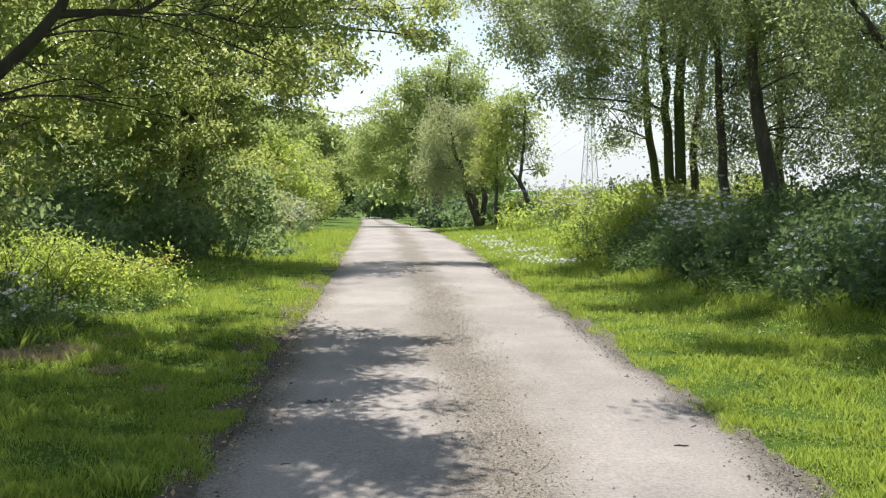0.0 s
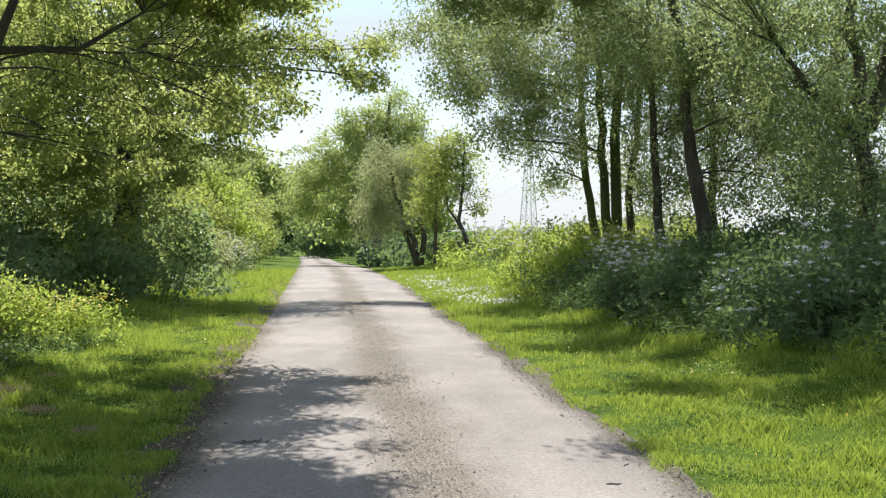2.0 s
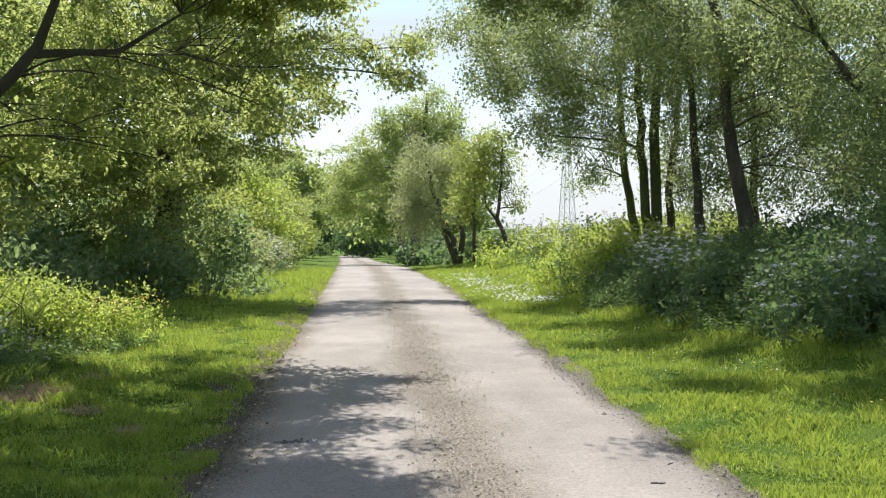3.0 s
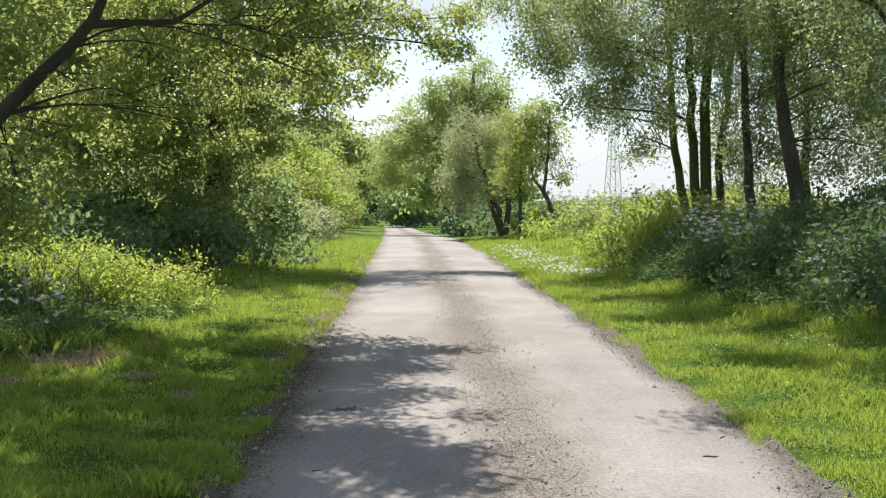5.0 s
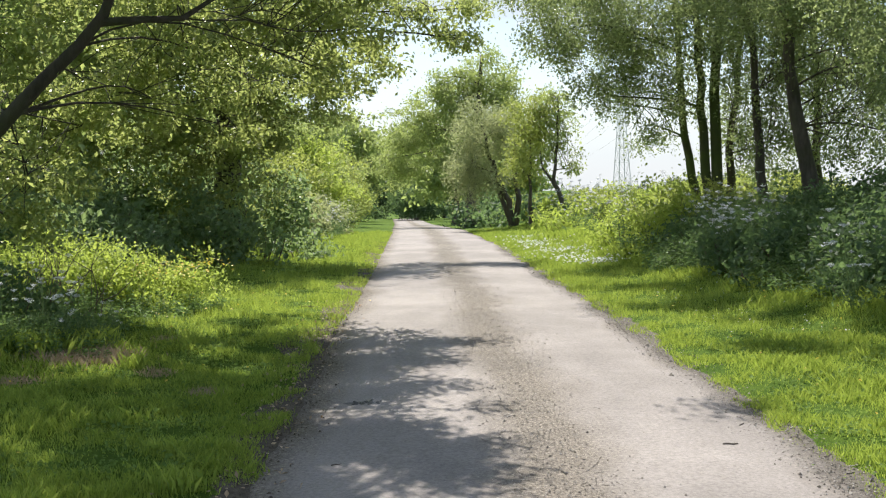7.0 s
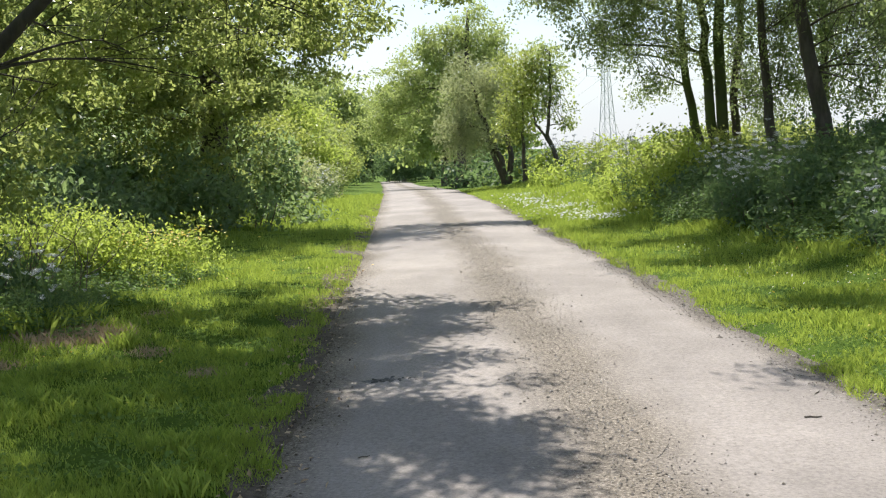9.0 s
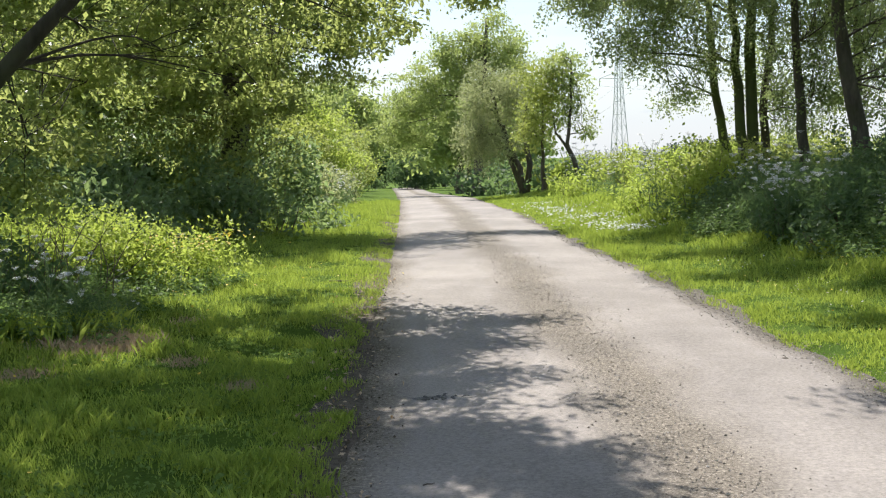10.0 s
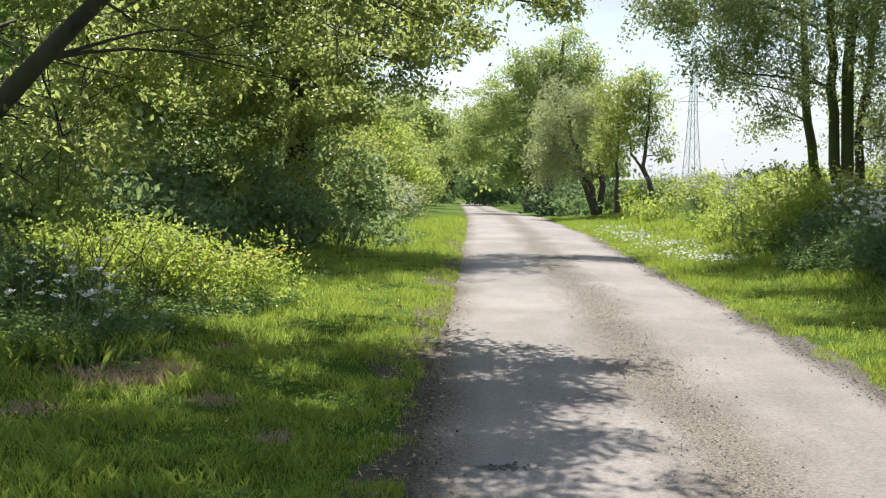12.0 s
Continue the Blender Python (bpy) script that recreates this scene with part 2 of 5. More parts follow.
# distance haze put into the leaf colour: greyed, with little contrast
M_FAR = leaf_material("haze_tinted_leaves", (0.05, 0.075, 0.04), (0.08, 0.11, 0.06), (0.12, 0.15, 0.09), (0.14, 0.2, 0.08), 0.25, 0.7)
M_BARK = bark_material("oak_bark", (0.055, 0.045, 0.036), (0.15, 0.128, 0.105), (0.05, 0.06, 0.022))
# darker copy of the bark: the oaks' backlit silhouette put into the colour
M_BARK_BACKLIT = bark_material("silhouette_oak_bark", (0.025, 0.021, 0.017), (0.075, 0.062, 0.05), (0.05, 0.06, 0.025))
M_BARK_MOSS = bark_material("mossy_bark", (0.05, 0.045, 0.03), (0.12, 0.11, 0.075), (0.10, 0.13, 0.035), 0.9)
M_TWIG = bark_material("twig_bark", (0.08, 0.06, 0.045), (0.20, 0.165, 0.125), (0.1, 0.1, 0.05), 0.1)
M_GRIT = plain_material("roadside_grit", (0.05, 0.042, 0.034), (0.17, 0.148, 0.12), 55.0, 0.9, 0.0, 0.02)
M_SOIL = plain_material("dark_soil", (0.035, 0.027, 0.019), (0.12, 0.095, 0.07), 18.0, 0.95, 0.0, 0.03)
M_STEM = plain_material("green_stem", (0.12, 0.19, 0.05), (0.2, 0.27, 0.09), 30.0, 0.6)
M_PETAL = leaf_material("white_petals", (0.70, 0.71, 0.66), (0.80, 0.80, 0.76), (0.86, 0.86, 0.82), (0.75, 0.78, 0.66), 0.3, 0.7)
M_YELLOW = leaf_material("yellow_petals", (0.75, 0.52, 0.02), (0.85, 0.62, 0.03), (0.9, 0.72, 0.06), (0.8, 0.6, 0.03), 0.3, 0.4)
M_STONE = plain_material("stone_chippings", (0.24, 0.225, 0.205), (0.50, 0.47, 0.43), 14.0, 0.85)
M_CHIPS = leaf_material("mixed_chippings", (0.13, 0.112, 0.08), (0.24, 0.21, 0.16), (0.52, 0.475, 0.38), (0.2, 0.17, 0.13), 0.0, 0.85, 0.1)
M_TAR = plain_material("broken_tar", (0.06, 0.058, 0.056), (0.16, 0.152, 0.145), 45.0, 0.8, 0.0, 0.02)
M_STEEL = plain_material("galvanised_steel", (0.46, 0.47, 0.48), (0.58, 0.59, 0.6), 2.0, 0.6, 0.1)
M_WIRE = plain_material("weathered_cable", (0.28, 0.29, 0.30), (0.36, 0.37, 0.38), 2.0, 0.6, 0.2)


# ---- the lie of the land ----
ROAD_Y = [-30, 0, 5.6, 21.5, 31, 48, 96, 160]
ROAD_X = [1.9, 0.52, 0.2, -0.85, -1.5, -2.75, -6.7, -12.5]
LAND_Y = [-30, 0, 12, 21.5, 31, 48, 96, 160]
LAND_Z = [0.0, 0.0, 0.0, -0.13, -0.2, -0.55, -2.15, -3.6]
HALF = 1.575


def smooth(a, b, v):
    u = np.clip((v - a) / (b - a), 0, 1)
    return u * u * (3 - 2 * u)


def road_x(y):
    return np.interp(y, ROAD_Y, ROAD_X)


def road_z(y):
    return np.interp(y, LAND_Y, LAND_Z)


def land(x, y):
    """Height of the ground at x, y: verges beside the lane, a low bank to the right, far fields sloped down to fit the
    horizon in the camera's view.
    """
    x, y = np.asarray(x, float), np.asarray(y, float)
    off = x - road_x(y)
    z = road_z(y)
    side = np.abs(off)
    z = z + np.where(side < HALF - 0.06, -0.07, 0.0) + 0.025 * smooth(HALF - 0.06, HALF + 0.25, side)
    near = 1 - smooth(45, 90, y)
    z = z + near * 0.34 * smooth(2.6, 5.5, off) + near * 0.12 * smooth(1.5, 5.0, off) * smooth(26, 40, y)
    z = z + 0.16 * smooth(2.8, 6.5, -off)
    rough = smooth(HALF + 0.05, HALF + 0.9, side) * (1 - smooth(60, 120, np.hypot(x, y)))
    z = z + rough * (0.018 * np.sin(3.1 * x + 1.3 * y) + 0.016 * np.sin(-1.7 * x + 2.6 * y + 1) + 0.012 * np.sin(6.3 * x - 0.8) * np.sin(5.1 * y))
    far = np.maximum(np.hypot(x, np.maximum(y, 0)) - 140, 0)
    return z - 0.0085 * far


def link_mesh(name, verts, faces, mat, parent=None, smooth_faces=False):
    me = bpy.data.meshes.new(name)
    verts = np.asarray(verts, np.float32)
    faces = np.asarray(faces, np.int32)
    k = faces.shape[1]
    me.vertices.add(len(verts))
    me.vertices.foreach_set("co", verts.ravel())
    me.loops.add(faces.size)
    me.loops.foreach_set("vertex_index", faces.ravel())
    me.polygons.add(len(faces))
    me.polygons.foreach_set("loop_start", np.arange(0, faces.size, k, dtype=np.int32))
    me.polygons.foreach_set("use_smooth", np.full(len(faces), smooth_faces))
    me.update(calc_edges=True)
    me.materials.append(mat)
    ob = new(name, me)
    if parent is not None:
        ob.parent = parent
    return ob


def part(name, bm, mat, parent, label=""):
    me = bpy.data.meshes.new(name)
    for f in bm.faces:
        f.smooth = True
    bm.to_mesh(me)
    bm.free()
    me.materials.append(mat)
    ob = new(name, me)
    ob.parent = parent
    if label:
        ob["label"] = label
    return ob


def anchor(name, at):
    e = new(name)
    e.empty_display_size = 0.2
    e.location = at
    return e


# ---- ground and lane ----
gx = np.sinh(np.linspace(-7.2, 7.2, 150)) * 2.2
gy = np.sinh(np.linspace(-5.0, 7.4, 170)) * 2.0 + 8
GX, GY = np.meshgrid(gx, gy)
gv = np.stack([GX, GY, land(GX, GY)], -1).reshape(-1, 3)
gi = np.arange(len(gv)).reshape(GX.shape)
gf = np.stack([gi[:-1, :-1], gi[:-1, 1:], gi[1:, 1:], gi[1:, :-1]], -1).reshape(-1, 4)
tagged(link_mesh("ground", gv, gf, M_TURF, None, True), "grassy verges and fields of mown green turf", "ground", kind="structure")


def build_road():
    ys = np.concatenate([np.arange(-14, 40, 0.3), np.arange(40, 140, 1.5)])
    us = np.linspace(0, 1, 15)
    rng = np.random.default_rng(4)
    el = 0.05 * np.sin(ys * 0.9) + 0.035 * np.sin(ys * 2.7 + 1) + rng.normal(0, 0.012, len(ys))
    er = 0.05 * np.sin(ys * 0.8 + 2) + 0.035 * np.sin(ys * 3.1) + rng.normal(0, 0.012, len(ys))
    left, right = road_x(ys) - HALF + el, road_x(ys) + HALF + er
    X = left[:, None] * (1 - us) + right[:, None] * us
    camber = 0.035 * (1 - (2 * us - 1) ** 2) + 0.008
    Z = road_z(ys)[:, None] + camber[None, :]
    Y = np.repeat(ys[:, None], len(us), 1)
    top = np.stack([X, Y, Z], -1).reshape(-1, 3)
    i = np.arange(len(top)).reshape(X.shape)
    faces = np.stack([i[:-1, :-1], i[:-1, 1:], i[1:, 1:], i[1:, :-1]], -1).reshape(-1, 4)
    # skirts give the surfacing its thickness at both edges
    nv = len(top)
    low = np.concatenate([np.stack([left, ys, road_z(ys) - 0.06], -1), np.stack([right, ys, road_z(ys) - 0.06], -1)])
    a, b = np.arange(len(ys)) + nv, np.arange(len(ys)) + nv + len(ys)
    sl = np.stack([a[:-1], i[:-1, 0], i[1:, 0], a[1:]], -1)
    sr = np.stack([i[:-1, -1], b[:-1], b[1:], i[1:, -1]], -1)
    ob = link_mesh("road", np.concatenate([top, low]), np.concatenate([faces, sl, sr]), M_ROAD, None, True)
    uvs = np.zeros((nv + len(low), 2), np.float32)
    uvs[:nv, 0] = np.tile(us, len(ys))
    uvs[:nv, 1] = np.repeat(ys, len(us))
    uvs[nv + len(ys):, 0] = 1
    layer = ob.data.uv_layers.new(name="UVMap")
    idx = np.empty(len(ob.data.loops), np.int32)
    ob.data.loops.foreach_get("vertex_index", idx)
    layer.data.foreach_set("uv", uvs[idx].ravel())
    return tagged(ob, "narrow country lane of worn pale grey asphalt", "road", kind="structure")


build_road()


# ---- plants: building blocks ----
def tube(bm, pts, radii, sides=8):
    """A tapered, bent limb with a closed tip."""
    pts = [Vector(p) for p in pts]
    rings = []
    for i, p in enumerate(pts):
        d = (pts[min(i + 1, len(pts) - 1)] - pts[max(i - 1, 0)]).normalized()
        u = d.cross(Vector((0.3, 1, 0.1))).normalized()
        v = d.cross(u)
        rings.append([bm.verts.new(p + (u * math.cos(a) + v * math.sin(a)) * radii[i]) for a in (2 * math.pi * k / sides for k in range(sides))])
    for r0, r1 in zip(rings, rings[1:]):
        for k in range(sides):
            bm.faces.new((r0[k], r0[(k + 1) % sides], r1[(k + 1) % sides], r1[k]))
    bm.faces.new(rings[-1])


def bend(a, b, rng, n=7, sway=0.12, lift=0.0):
    """A crooked line from a to b."""
    a, b = Vector(a), Vector(b)
    length = (b - a).length
    out = []
    w = Vector(rng.normal(0, 1, 3)) * sway * length
    w2 = Vector(rng.normal(0, 1, 3)) * sway * 0.5 * length
    for i in range(n):
        s = i / (n - 1)
        p = a.lerp(b, s) + w * (math.sin(math.pi * s) * 0.5) + w2 * (math.sin(2 * math.pi * s) * 0.4)
        p.z += lift * length * math.sin(math.pi * s)
        out.append(p)
    return out


def clump_points(rng, blobs, per_m3, gap=0.42, gap_scale=1.25):
    """Centres of leafy sprays inside lumpy, gappy ellipsoids, more of them towards the outside."""
    out = []
    for (cx, cy, cz), (rx, ry, rz), *thick in blobs:
        count = max(6, int(4.19 * rx * ry * rz * per_m3 * (thick[0] if thick else 1)))
        d = rng.normal(0, 1, (count * 2, 3))
        d /= np.linalg.norm(d, axis=1)[:, None]
        r = rng.uniform(0, 1, count * 2) ** 0.42
        lump = 1 + 0.25 * np.sin(d[:, 0] * 5 + cx) * np.sin(d[:, 2] * 6 + cy) + 0.15 * np.sin(d[:, 1] * 9 + cz)
        p = d * (r * lump)[:, None] * (rx, ry, rz) + (cx, cy, cz)
        keep = [q for q in p if noise.noise(Vector(q) * gap_scale) * 0.7 + 0.5 > gap]
        out.extend(keep[:count])
    return np.array(out)


def leaf_mesh(rng, centres, per, spread, size, up=0.5, droop=0.25, slim=0.55):
    """Leaves as small folded blades, two triangles each, gathered round the centres."""
    n = len(centres) * per
    c = np.repeat(centres, per, 0)
    p = c + rng.normal(0, 1, (n, 3)) * spread
    d = rng.normal(0, 1, (n, 3))
    d[:, 2] -= droop
    d /= np.linalg.norm(d, axis=1)[:, None]
    nn = rng.normal(0, 1, (n, 3))
    nn[:, 2] += up * 2
    s = np.cross(d, nn)
    s /= np.linalg.norm(s, axis=1)[:, None] + 1e-6
    nn = np.cross(s, d)
    L = (size * rng.uniform(0.6, 1.35, n))[:, None]
    W = L * slim * 0.5
    fold = nn * L * 0.12
    base, tip = p, p + d * L
    left, right = p + d * L * 0.52 + s * W + fold, p + d * L * 0.52 - s * W + fold
    v = np.stack([base, right, tip, left], 1).reshape(-1, 3)
    k = np.arange(n)[:, None] * 4
    f = np.concatenate([k + np.array([[0, 1, 2]]), k + np.array([[0, 2, 3]])])
    return v, f


def tree(name, label, base, trunk, r0, blobs, mat, bark, seed, per_m3=3.0, per=45, spread=(0.3, 0.3, 0.17), size=0.09, gap=0.42,
         twigs=6, up=0.5, droop=0.25, slim=0.55, group="", extra=(), sides=10, core=0.2, thin_above=99.0, limb=1.0, gap_scale=1.25):
    """A tree: tapered trunk, limbs that reach into each bough, and a crown of separate leaves."""
    rng = np.random.default_rng(seed)
    e = anchor(name, base)
    b = Vector(base)
    tagged(e, label, "tree", group)
    pts = [Vector(q) - b for q in trunk]
    line = []
    for q0, q1 in zip(pts, pts[1:]):
        for i in range(4):
            line.append(q0.lerp(q1, i / 4) + Vector((*rng.normal(0, r0 * 0.2, 2), 0)))
    line.append(pts[-1])
    line[0] = pts[0] - Vector((0, 0, 0.15))
    m = len(line)
    radii = [r0 * (1 - 0.72 * i / (m - 1)) * (1 + 0.45 * math.exp(-3.0 * i)) for i in range(m)]
    bm = bmesh.new()
    tube(bm, line, radii, sides)
    stock = part("trunk", bm, bark, e)
    centres = clump_points(rng, [((cx - b.x, cy - b.y, cz - b.z), *rest) for (cx, cy, cz), *rest in blobs], per_m3, gap, gap_scale)
    # crown above thin_above is thinned so that sun reaches the boughs below
    centres = centres[(centres[:, 2] + b.z < thin_above) | (rng.uniform(0, 1, len(centres)) < 0.35)]
    forks = [(line[i], radii[i]) for i in range(m // 3, m)]
    for pl, ra in extra:
        forks += [(Vector(q) - b, v) for q, v in list(zip(pl, ra))[2:]]
    for (cx, cy, cz), *_ in blobs:
        c = Vector((cx, cy, cz)) - b
        # the limb leaves the trunk or a main limb below the bough's middle
        start, rad = min(forks, key=lambda q: (q[0] - c).length + (1.6 if q[0].z > c.z else 0))
        rad *= 0.62
        bm = bmesh.new()
        spine = bend(start, c, rng, 8, 0.10, 0.06)
        rad = min(rad, 0.022 * (c - start).length + 0.012) * limb
        tube(bm, spine, [max(rad * (1 - 0.75 * i / 7), 0.008) for i in range(8)], 7)
        near = sorted(range(len(centres)), key=lambda i: (Vector(centres[i]) - c).length)[: max(twigs * 6, 8)]
        for i in rng.permutation(near)[:twigs]:
            s0 = spine[int(rng.integers(2, 8))]
            tube(bm, bend(s0, centres[i], rng, 5, 0.12, 0.05), [max(rad * 0.28, 0.006) * (1 - 0.18 * j) for j in range(5)], 5)
        part("limb", bm, bark, stock)
    for k, (pl, ra) in enumerate(extra):
        bm = bmesh.new()
        pl = [Vector(q) - b for q in pl]
        tube(bm, pl, ra, 9)
        part("limb", bm, bark, stock)
    v, f = leaf_mesh(rng, centres, per, np.array(spread), size, up, droop, slim)
    if core:
        # larger inner leaves, added so that each bough blocks sky and sun
        inner = clump_points(rng, [((cx - b.x, cy - b.y, cz - b.z), (rx * 0.72, ry * 0.72, rz * 0.72)) for (cx, cy, cz), (rx, ry, rz), *_ in blobs], per_m3 * 1.5, gap * 0.8)
        v2, f2 = leaf_mesh(rng, inner, max(3, int(per * core)), np.array(spread) * 1.1, size * 1.5, up, droop, slim * 1.1)
        v, f = np.concatenate([v, v2]), np.concatenate([f, f2 + len(v)])
    link_mesh("crown", v, f, mat, e)
    return e


def bush(name, label, base, blobs, mat, seed, per_m3=14.0, per=34, spread=(0.16, 0.16, 0.10), size=0.07, gap=0.36, stems=7, category="bush", group="", up=0.6, slim=0.6):
    """A bush: woody stems from the ground and a body of separate leaves. Blobs are given from its base."""
    rng = np.random.default_rng(seed)
    x, y = base
    b = Vector((x, y, float(land(x, y))))
    e = tagged(anchor(name, b), label, category, group)
    centres = clump_points(rng, blobs, per_m3, gap, 1.6)
    zs = land(centres[:, 0] + x, centres[:, 1] + y) - b.z + 0.03
    centres[:, 2] = np.maximum(centres[:, 2], zs)
    for i in rng.permutation(len(centres))[:stems]:
        bm = bmesh.new()
        q = centres[i]
        foot = Vector((q[0] * 0.6, q[1] * 0.6, 0))
        foot.z = float(land(x + foot.x, y + foot.y)) - b.z - 0.04
        tube(bm, bend(foot, q, rng, 5, 0.1), [0.016, 0.014, 0.011, 0.008, 0.005], 5)
        part("stem", bm, M_TWIG, e)
    v, f = leaf_mesh(rng, centres, per, np.array(spread), size, up, 0.15, slim)
    inner = clump_points(rng, [(c, (r[0] * 0.75, r[1] * 0.75, r[2] * 0.75)) for c, r in blobs], per_m3, gap * 0.7, 1.6)
    v2, f2 = leaf_mesh(rng, inner, max(3, per // 6), np.array(spread), size * 1.5, up, 0.15, slim)
    v, f = np.concatenate([v, v2]), np.concatenate([f, f2 + len(v)])
    v[:, 2] = np.maximum(v[:, 2], land(v[:, 0] + x, v[:, 1] + y) - b.z + 0.005)
    link_mesh("leaves", v, f, mat, e)
    return e


def gz(x, y):
    return float(land(x, y))


# ---- left side: two oaks over the verge ----
# flat dense boughs near 5 m are unseen, added to shade lane and verge
oak_near = tree(
    "oak_tree", "spreading oak with sunlit yellow-green leaves overhanging the verge", (-5.6, 10.5, gz(-5.6, 10.5)),
    [(-5.6, 10.5, 0.1), (-5.55, 10.5, 1.4), (-5.7, 10.7, 3.2), (-5.5, 11.0, 5.4), (-5.2, 11.3, 7.4)], 0.24,
    [((-2.4, 13.4, 4.5), (1.1, 1.1, 0.45), 3.4), ((-2.55, 11.8, 4.6), (1.15, 1.1, 0.45), 3.4), ((-2.25, 10.0, 4.8), (1.1, 1.1, 0.45), 3.4), ((-2.9, 12.6, 4.7), (1.0, 1.0, 0.45)), ((-2.9, 10.6, 4.9), (1.1, 1.0, 0.45)),
 ((-2.4, 13.5, 4.5), (1.15, 1.15, 0.5), 3.4), ((-2.5, 11.7, 4.6), (1.2, 1.2, 0.5), 3.4), ((-2.1, 9.8, 4.8), (1.2, 1.2, 0.5), 3.4), ((-3.3, 9.5, 5.0), (1.2, 1.1, 0.35), 2.2), ((-4.6, 9.6, 5.1), (1.2, 1.1, 0.35), 2.2), ((-5.9, 9.8, 5.2), (1.1, 1.1, 0.35), 2.2),
 ((-3.6, 11.3, 5.0), (1.2, 1.0, 0.35), 2.2), ((-4.9, 11.5, 5.1), (1.1, 1.0, 0.35), 2.2), ((-2.6, 8.7, 5.1), (1.0, 0.8, 0.35), 2.2), ((-6.2, 11.6, 5.2), (1.0, 1.0, 0.35), 3.5),
 ((-1.75, 10.5, 4.8), (0.5, 0.6, 0.3), 2.6), ((-1.4, 9.5, 4.9), (0.5, 0.45, 0.25), 2.2), ((-4.2, 12.2, 4.7), (1.5, 1.6, 0.75)),
     ((-3.7, 9.6, 4.9), (1.5, 1.4, 0.65)), ((-4.6, 14.0, 4.2), (1.2, 0.9, 0.7)), ((-3.2, 15.0, 3.0), (0.9, 0.7, 0.5)), ((-4.4, 13.6, 2.75), (1.0, 0.8, 0.55)),
     ((-5.4, 13.2, 2.6), (1.0, 1.1, 0.8)), ((-5.1, 9.9, 1.75), (0.55, 0.6, 0.45)), ((-4.75, 11.0, 1.75), (0.6, 0.6, 0.4)), ((-5.2, 11.4, 1.35), (0.6, 0.6, 0.4)), ((-5.0, 10.9, 3.2), (0.9, 0.9, 0.6)), ((-5.4, 11.5, 6.4), (1.7, 1.8, 1.1)), ((-3.6, 12.8, 3.3), (1.0, 1.0, 0.5)),
     ((-2.75, 13.7, 3.25), (0.65, 0.5, 0.35)), ((-2.0, 13.7, 2.95), (0.5, 0.45, 0.3)), ((-2.5, 13.9, 3.65), (0.7, 0.5, 0.35)), ((-1.65, 13.6, 3.5), (0.45, 0.45, 0.3)),
     ((-3.2, 13.6, 2.3), (0.45, 0.45, 0.28)), ((-3.95, 12.6, 2.6), (0.7, 0.6, 0.4)), ((-4.7, 12.4, 2.3), (0.6, 0.6, 0.4)), ((-5.6, 13.0, 2.0), (0.7, 0.6, 0.5)), ((-5.3, 12.2, 1.55), (0.45, 0.5, 0.35))],
    M_OAK, M_BARK_BACKLIT, 11, limb=0.4, gap_scale=1.9, per_m3=8.0, per=130, spread=(0.15, 0.15, 0.07), size=0.072, gap=0.475, slim=0.6, core=0, thin_above=5.7, twigs=8,
    extra=[([(-5.56, 10.5, 1.45), (-5.2, 10.5, 1.80), (-4.7, 10.5, 2.3), (-4.35, 10.5, 2.64), (-4.0, 10.5, 2.95), (-3.75, 10.52, 3.25), (-3.6, 10.6, 3.7), (-3.3, 11.0, 4.6)],
            [0.12, 0.092, 0.074, 0.066, 0.058, 0.05, 0.04, 0.025]),
           ([(-3.8, 10.52, 3.17), (-3.5, 10.6, 3.2), (-3.1, 10.9, 3.25), (-2.6, 11.4, 3.7)], [0.045, 0.036, 0.028, 0.014])])

oak_far = tree(
    "oak_tree", "large dark oak with ivy-clad trunk shading the verge", (-6.3, 26.0, gz(-6.3, 26.0)),
    [(-6.3, 26.0, 0.0), (-6.2, 26.0, 2.0), (-6.0, 25.8, 4.5), (-5.7, 25.5, 8.0)], 0.36,
    [((-6.0, 25.0, 6.0), (2.8, 2.8, 2.6)), ((-4.0, 24.5, 5.0), (1.6, 1.9, 1.5)), ((-3.6, 24.0, 3.6), (1.1, 1.4, 0.8)), ((-4.6, 22.6, 4.4), (1.3, 1.2, 0.9)), ((-6.4, 22.6, 4.6), (1.5, 1.3, 1.1)), ((-8.2, 23.0, 4.2), (2.2, 2.2, 1.8)),
     ((-5.6, 25.0, 3.0), (1.6, 1.6, 1.2)), ((-3.0, 25.5, 6.6), (1.3, 1.5, 1.2)), ((-6.5, 25.0, 9.0), (2.6, 2.6, 1.8)), ((-1.4, 26.6, 5.4), (0.95, 0.8, 0.5), 1.4), ((-2.2, 26.4, 5.7), (1.0, 0.8, 0.5), 1.5), ((-0.75, 26.6, 4.95), (0.6, 0.6, 0.35), 1.6), ((-0.5, 26.8, 5.7), (0.6, 0.6, 0.3), 1.3), ((-2.6, 26.2, 4.4), (0.8, 0.9, 0.5)), ((-9.5, 24, 6.5), (2.4, 2.4, 2.2)), ((-6.3, 24.4, 2.3), (1.5, 1.2, 1.5), 0.7), ((-5.3, 24.0, 1.5), (0.9, 0.9, 1.1)),
     ((-5.0, 23.8, 2.7), (0.9, 0.9, 0.7)), ((-7.4, 23.4, 2.6), (1.4, 1.1, 1.3), 0.7), ((-8.6, 22.6, 2.4), (1.5, 1.2, 1.4), 0.7), ((-6.6, 23.6, 0.9), (1.3, 0.9, 0.8))],
    M_OAK, M_BARK_BACKLIT, 12, limb=0.4, thin_above=6.4, per_m3=3.2, per=110, spread=(0.24, 0.24, 0.11), size=0.098, gap=0.44, core=0.12, twigs=7)

